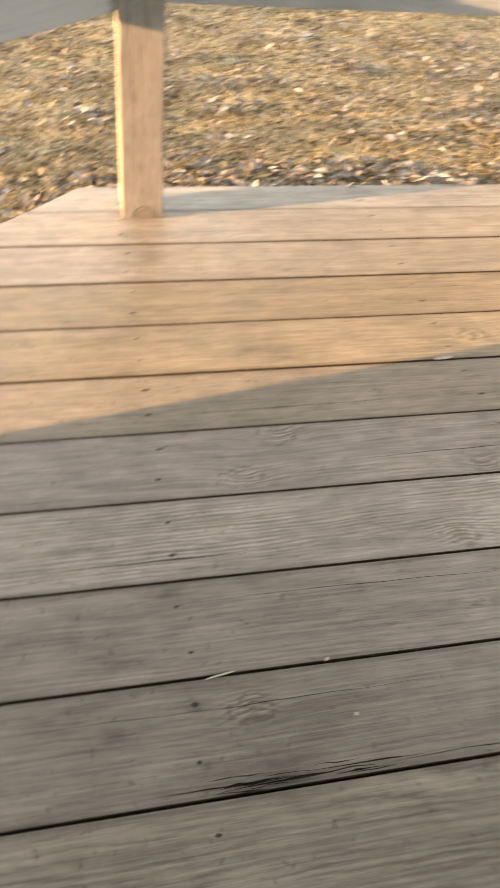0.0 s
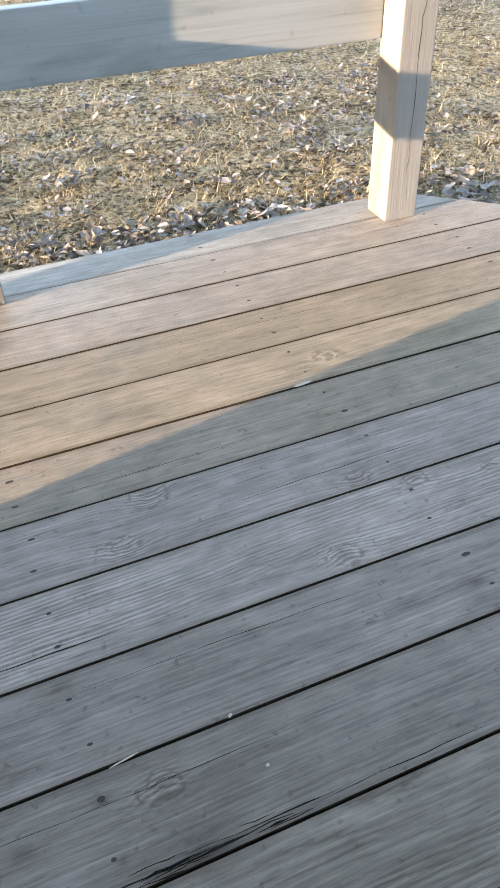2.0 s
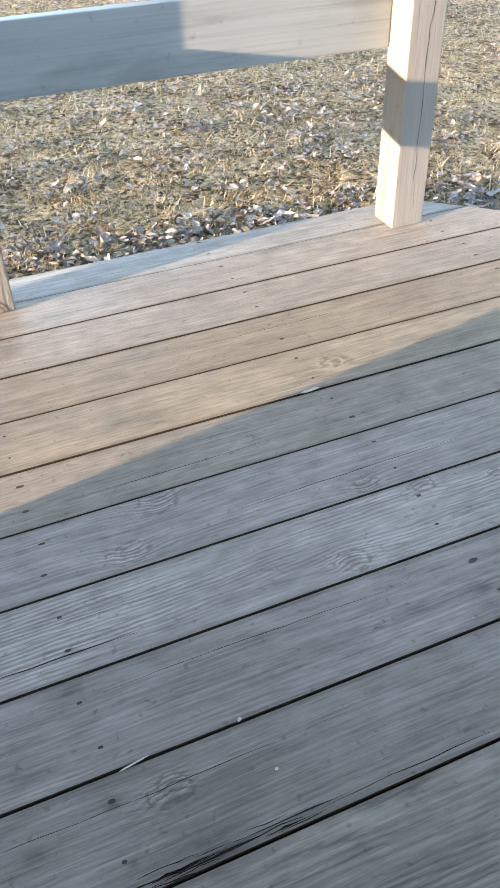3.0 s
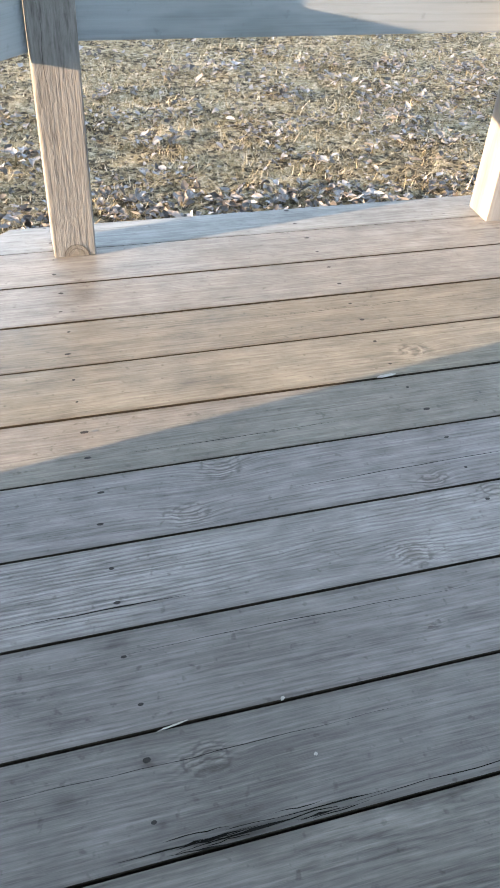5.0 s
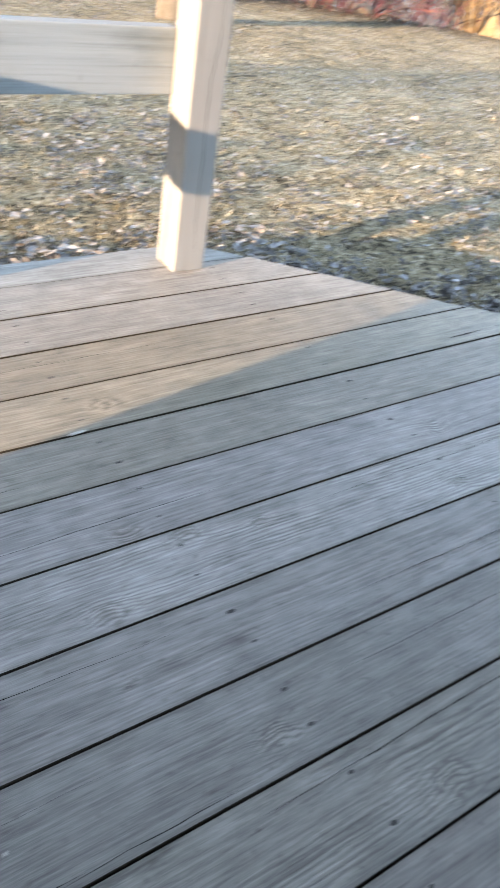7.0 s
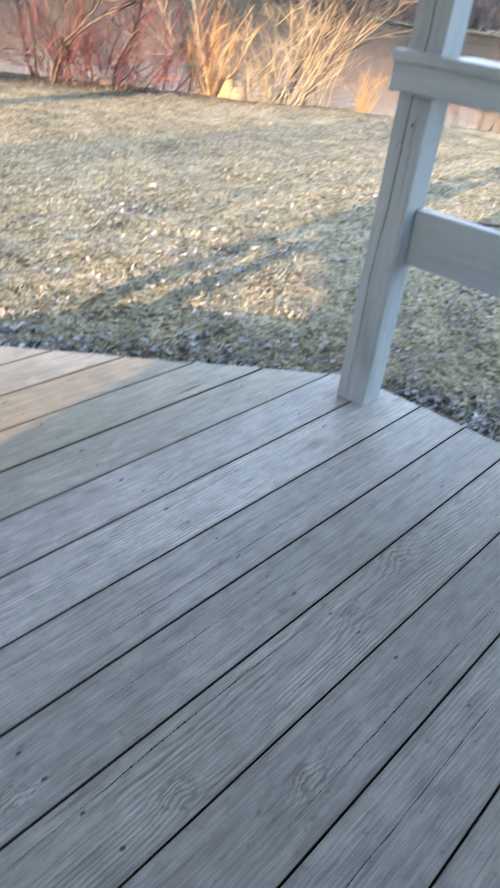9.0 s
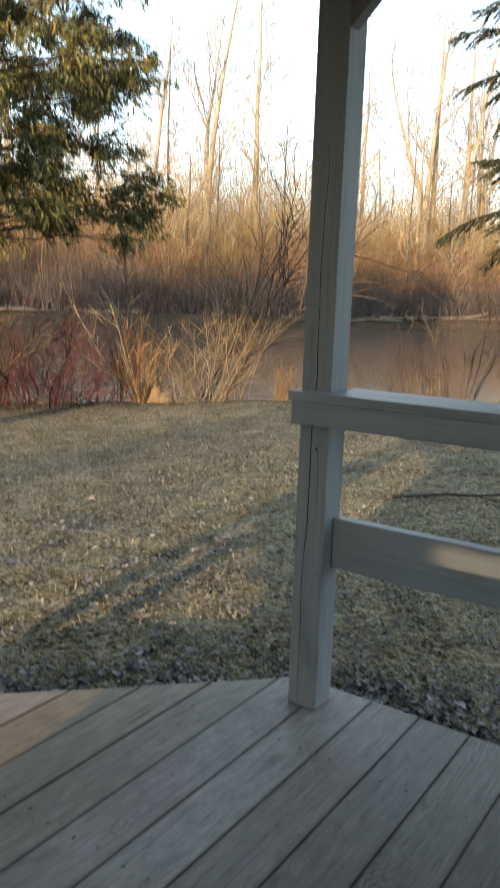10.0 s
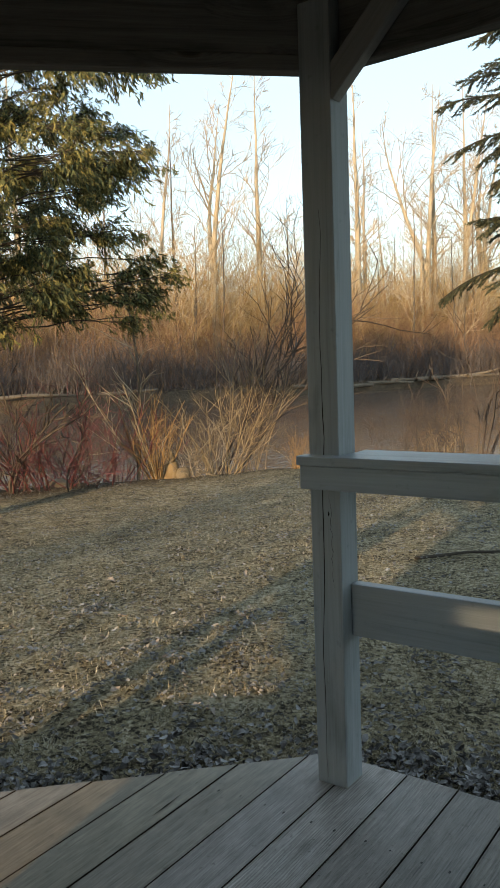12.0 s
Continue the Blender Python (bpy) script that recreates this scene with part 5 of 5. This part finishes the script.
def leaf_blade(soup, p, turn, tilt, roll, size, rnd):
    """A curled dry oak leaf: lobed sides that fold up from the midrib."""
    m = Euler((tilt, roll, turn)).to_matrix()
    n = 5
    curl, twist, fold = rnd.uniform(-1.0, 1.3), rnd.uniform(-0.7, 0.7), rnd.uniform(0.1, 0.8)
    lobes = (0.04, 0.20, 0.30, 0.22, 0.04)
    base = len(soup.v)
    for i in range(n):
        f = i / (n - 1)
        zc = curl * (f - 0.5) ** 2 + 0.05 * rnd.uniform(-1, 1)
        t = twist * (f - 0.5)
        for sg in (-1, 0, 1):
            w = sg * lobes[i] * rnd.uniform(0.8, 1.2)
            soup.v.append(p + m @ (Vector((f - 0.5 - 0.25 * abs(w), w, zc + abs(w) * fold + t * w)) * size))
    for i in range(n - 1):
        k = base + 3 * i
        soup.f.append((k, k + 1, k + 4, k + 3))
        soup.f.append((k + 1, k + 2, k + 5, k + 4))


def leaf_litter(count, seed):
    rnd = random.Random(seed)
    soup = Soup()
    made = 0
    while made < count:
        x, y = rnd.uniform(-3.0, 9.0), rnd.uniform(-2.6, 7.2)
        e = edge_distance(x, y)
        if e < 0.01 or ACROSS.x * x + ACROSS.y * y > SHORE:
            continue
        drift = math.exp(-e / 0.11) * 5.0 * max(0.15, 0.6 + noise.noise((x * 2.2, y * 2.2, 1.0)))
        patch = 0.55 + 0.9 * noise.noise((x * 0.9, y * 0.9, 4.0)) + 2.6 * noise.noise((x * 5.3, y * 5.3, 8.0))
        if rnd.random() * 3.0 > drift + max(0.10, patch) * (1.5 if e < 1.9 else 0.55):
            continue
        z = ground_height(x, y) + rnd.uniform(0.006, 0.03)
        leaf_blade(soup, Vector((x, y, z)), rnd.uniform(0, 6.3), rnd.gauss(0, 0.24), rnd.gauss(0, 0.24), 0.011 + 0.028 * rnd.random() ** 1.8, rnd)
        made += 1
    return tagged(soup.link("leaf_litter", LEAF), "scattered curled grey-brown dead leaves on the lawn", "leaves", kind="stuff")


leaf_litter(36000, 73)


def leaf_drift(count, seed):
    """Dead leaves blown into heaps against the edge of the deck."""
    rnd = random.Random(seed)
    soup = Soup()
    made = 0
    while made < count:
        w = rnd.uniform(-0.6, 1.25) if rnd.random() < 0.78 else rnd.uniform(1.25, 2.3)
        r = rnd.uniform(HALF, HALF * 1.34)
        x, y = CX + r * math.cos(w), CY + r * math.sin(w)
        e = edge_distance(x, y)
        if not 0.0 < e < 0.46 or rnd.random() > math.exp(-e / 0.19) * max(0.0, 0.55 + 1.3 * noise.noise((x * 2.6, y * 2.6, 5.0))):
            continue
        z = ground_height(x, y) + 0.01 + rnd.uniform(0, 0.07) * math.exp(-e / 0.2)
        leaf_blade(soup, Vector((x, y, z)), rnd.uniform(0, 6.3), rnd.gauss(0, 0.45), rnd.gauss(0, 0.45), rnd.uniform(0.016, 0.038), rnd)
        made += 1
    return tagged(soup.link("leaf_drift", DRIFT_LEAF), "heaped dark curled dead leaves along the deck edge", "leaves", kind="stuff")


leaf_drift(5000, 74)


def leaf_heaps(spots, seed):
    """Loose heaps of curled leaves that the wind has left here and there."""
    rnd = random.Random(seed)
    soup = Soup()
    for x0, y0, reach, count in spots:
        for _ in range(count):
            w, r = rnd.uniform(0, 2 * math.pi), abs(rnd.gauss(0, reach * 0.5))
            x, y = x0 + r * math.cos(w) * 1.3, y0 + r * math.sin(w) * 0.8
            if edge_distance(x, y) < 0.015:
                continue
            z = ground_height(x, y) + rnd.uniform(0.010, 0.030)
            leaf_blade(soup, Vector((x, y, z)), rnd.uniform(0, 6.3), rnd.gauss(0, 0.3), rnd.gauss(0, 0.3), rnd.uniform(0.020, 0.044), rnd)
    return tagged(soup.link("leaf_heaps", HEAP_LEAF), "small heaps of pale grey curled dead leaves on the lawn", "leaves", kind="stuff")


leaf_heaps(((-0.71, 0.29, 0.16, 34), (-0.51, 0.30, 0.14, 30), (-0.36, 0.33, 0.12, 22), (-0.12, 0.26, 0.14, 24), (-0.59, 0.83, 0.13, 16), (0.23, 0.79, 0.10, 12),
            (-0.26, 1.54, 0.14, 14), (-0.13, 0.56, 0.10, 12), (0.54, 0.19, 0.14, 22), (-0.11, 1.26, 0.10, 10), (-1.08, 0.75, 0.14, 16), (-0.76, 1.25, 0.12, 14),
            (-0.49, 1.01, 0.10, 10), (0.62, -0.08, 0.16, 40), (0.77, -0.23, 0.15, 36), (1.09, -0.26, 0.12, 18), (1.02, -0.42, 0.10, 18), (2.03, 1.20, 0.34, 90),
            (1.36, -1.09, 0.12, 26), (1.33, -1.27, 0.12, 26), (2.24, 0.28, 0.16, 18)), 401)



def fallen_leaf(x, y, size, turn, seed):
    rnd = random.Random(seed)
    soup = Soup()
    leaf_blade(soup, Vector((0, 0, 0)), 0.0, rnd.gauss(0, 0.3), rnd.gauss(0, 0.3), min(size, 0.07) * 0.85, rnd)
    ob = tagged(soup.link("fallen_leaf", PALE_LEAF), "large pale curled oak leaf lying on the lawn", "leaf", "large fallen leaves")
    ob.matrix_world = pose(x, y, ground_height(x, y) + 0.020, 0, 0, turn)


for i, (x, y, size) in enumerate(((1.24, 0.19, 0.065), (1.29, -0.25, 0.07), (0.15, 0.66, 0.08), (-0.36, 1.40, 0.08), (-0.70, 0.22, 0.07), (0.95, 0.10, 0.07), (2.0, 0.9, 0.09), (1.75, 0.45, 0.07),
                                  (0.62, 0.30, 0.08), (0.45, 0.05, 0.08), (-0.2, 0.35, 0.07), (2.6, 1.6, 0.09), (3.1, 0.9, 0.09), (-0.95, 0.5, 0.07), (0.3, 1.3, 0.08))):
    fallen_leaf(x, y, size, i * 77 % 360, 200 + i)


def fallen_branch(points, seed):
    """A thin dead branch that lies on the lawn."""
    rnd = random.Random(seed)
    ob = thing("fallen_branch", "thin dark dead branch lying on the lawn", "branch", (*points[0], ground_height(*points[0])))
    soup = Soup()
    o = Vector((*points[0], ground_height(*points[0])))
    pts = [Vector((x, y, ground_height(x, y) + 0.02 + rnd.uniform(0, 0.015))) - o for x, y in points]
    soup.tube(pts, taper(0.012, 0.005, len(pts)), 6)
    for f in (0.3, 0.5, 0.7, 0.85):
        q, d = at_on(pts, f)
        soup.tube(run(q, Vector((d.x + rnd.uniform(-0.8, 0.8), d.y + rnd.uniform(-0.8, 0.8), 0.15)), 0.45, 4, rnd, 0.15, (0, 0, -0.05)), taper(0.006, 0.003, 5), 4)
    soup.link("branch", DARK_BARK, ob)


fallen_branch([(3.86, 0.06), (4.0, -0.06), (4.12, -0.2), (4.22, -0.4), (4.42, -0.6), (4.64, -0.95)], 91)
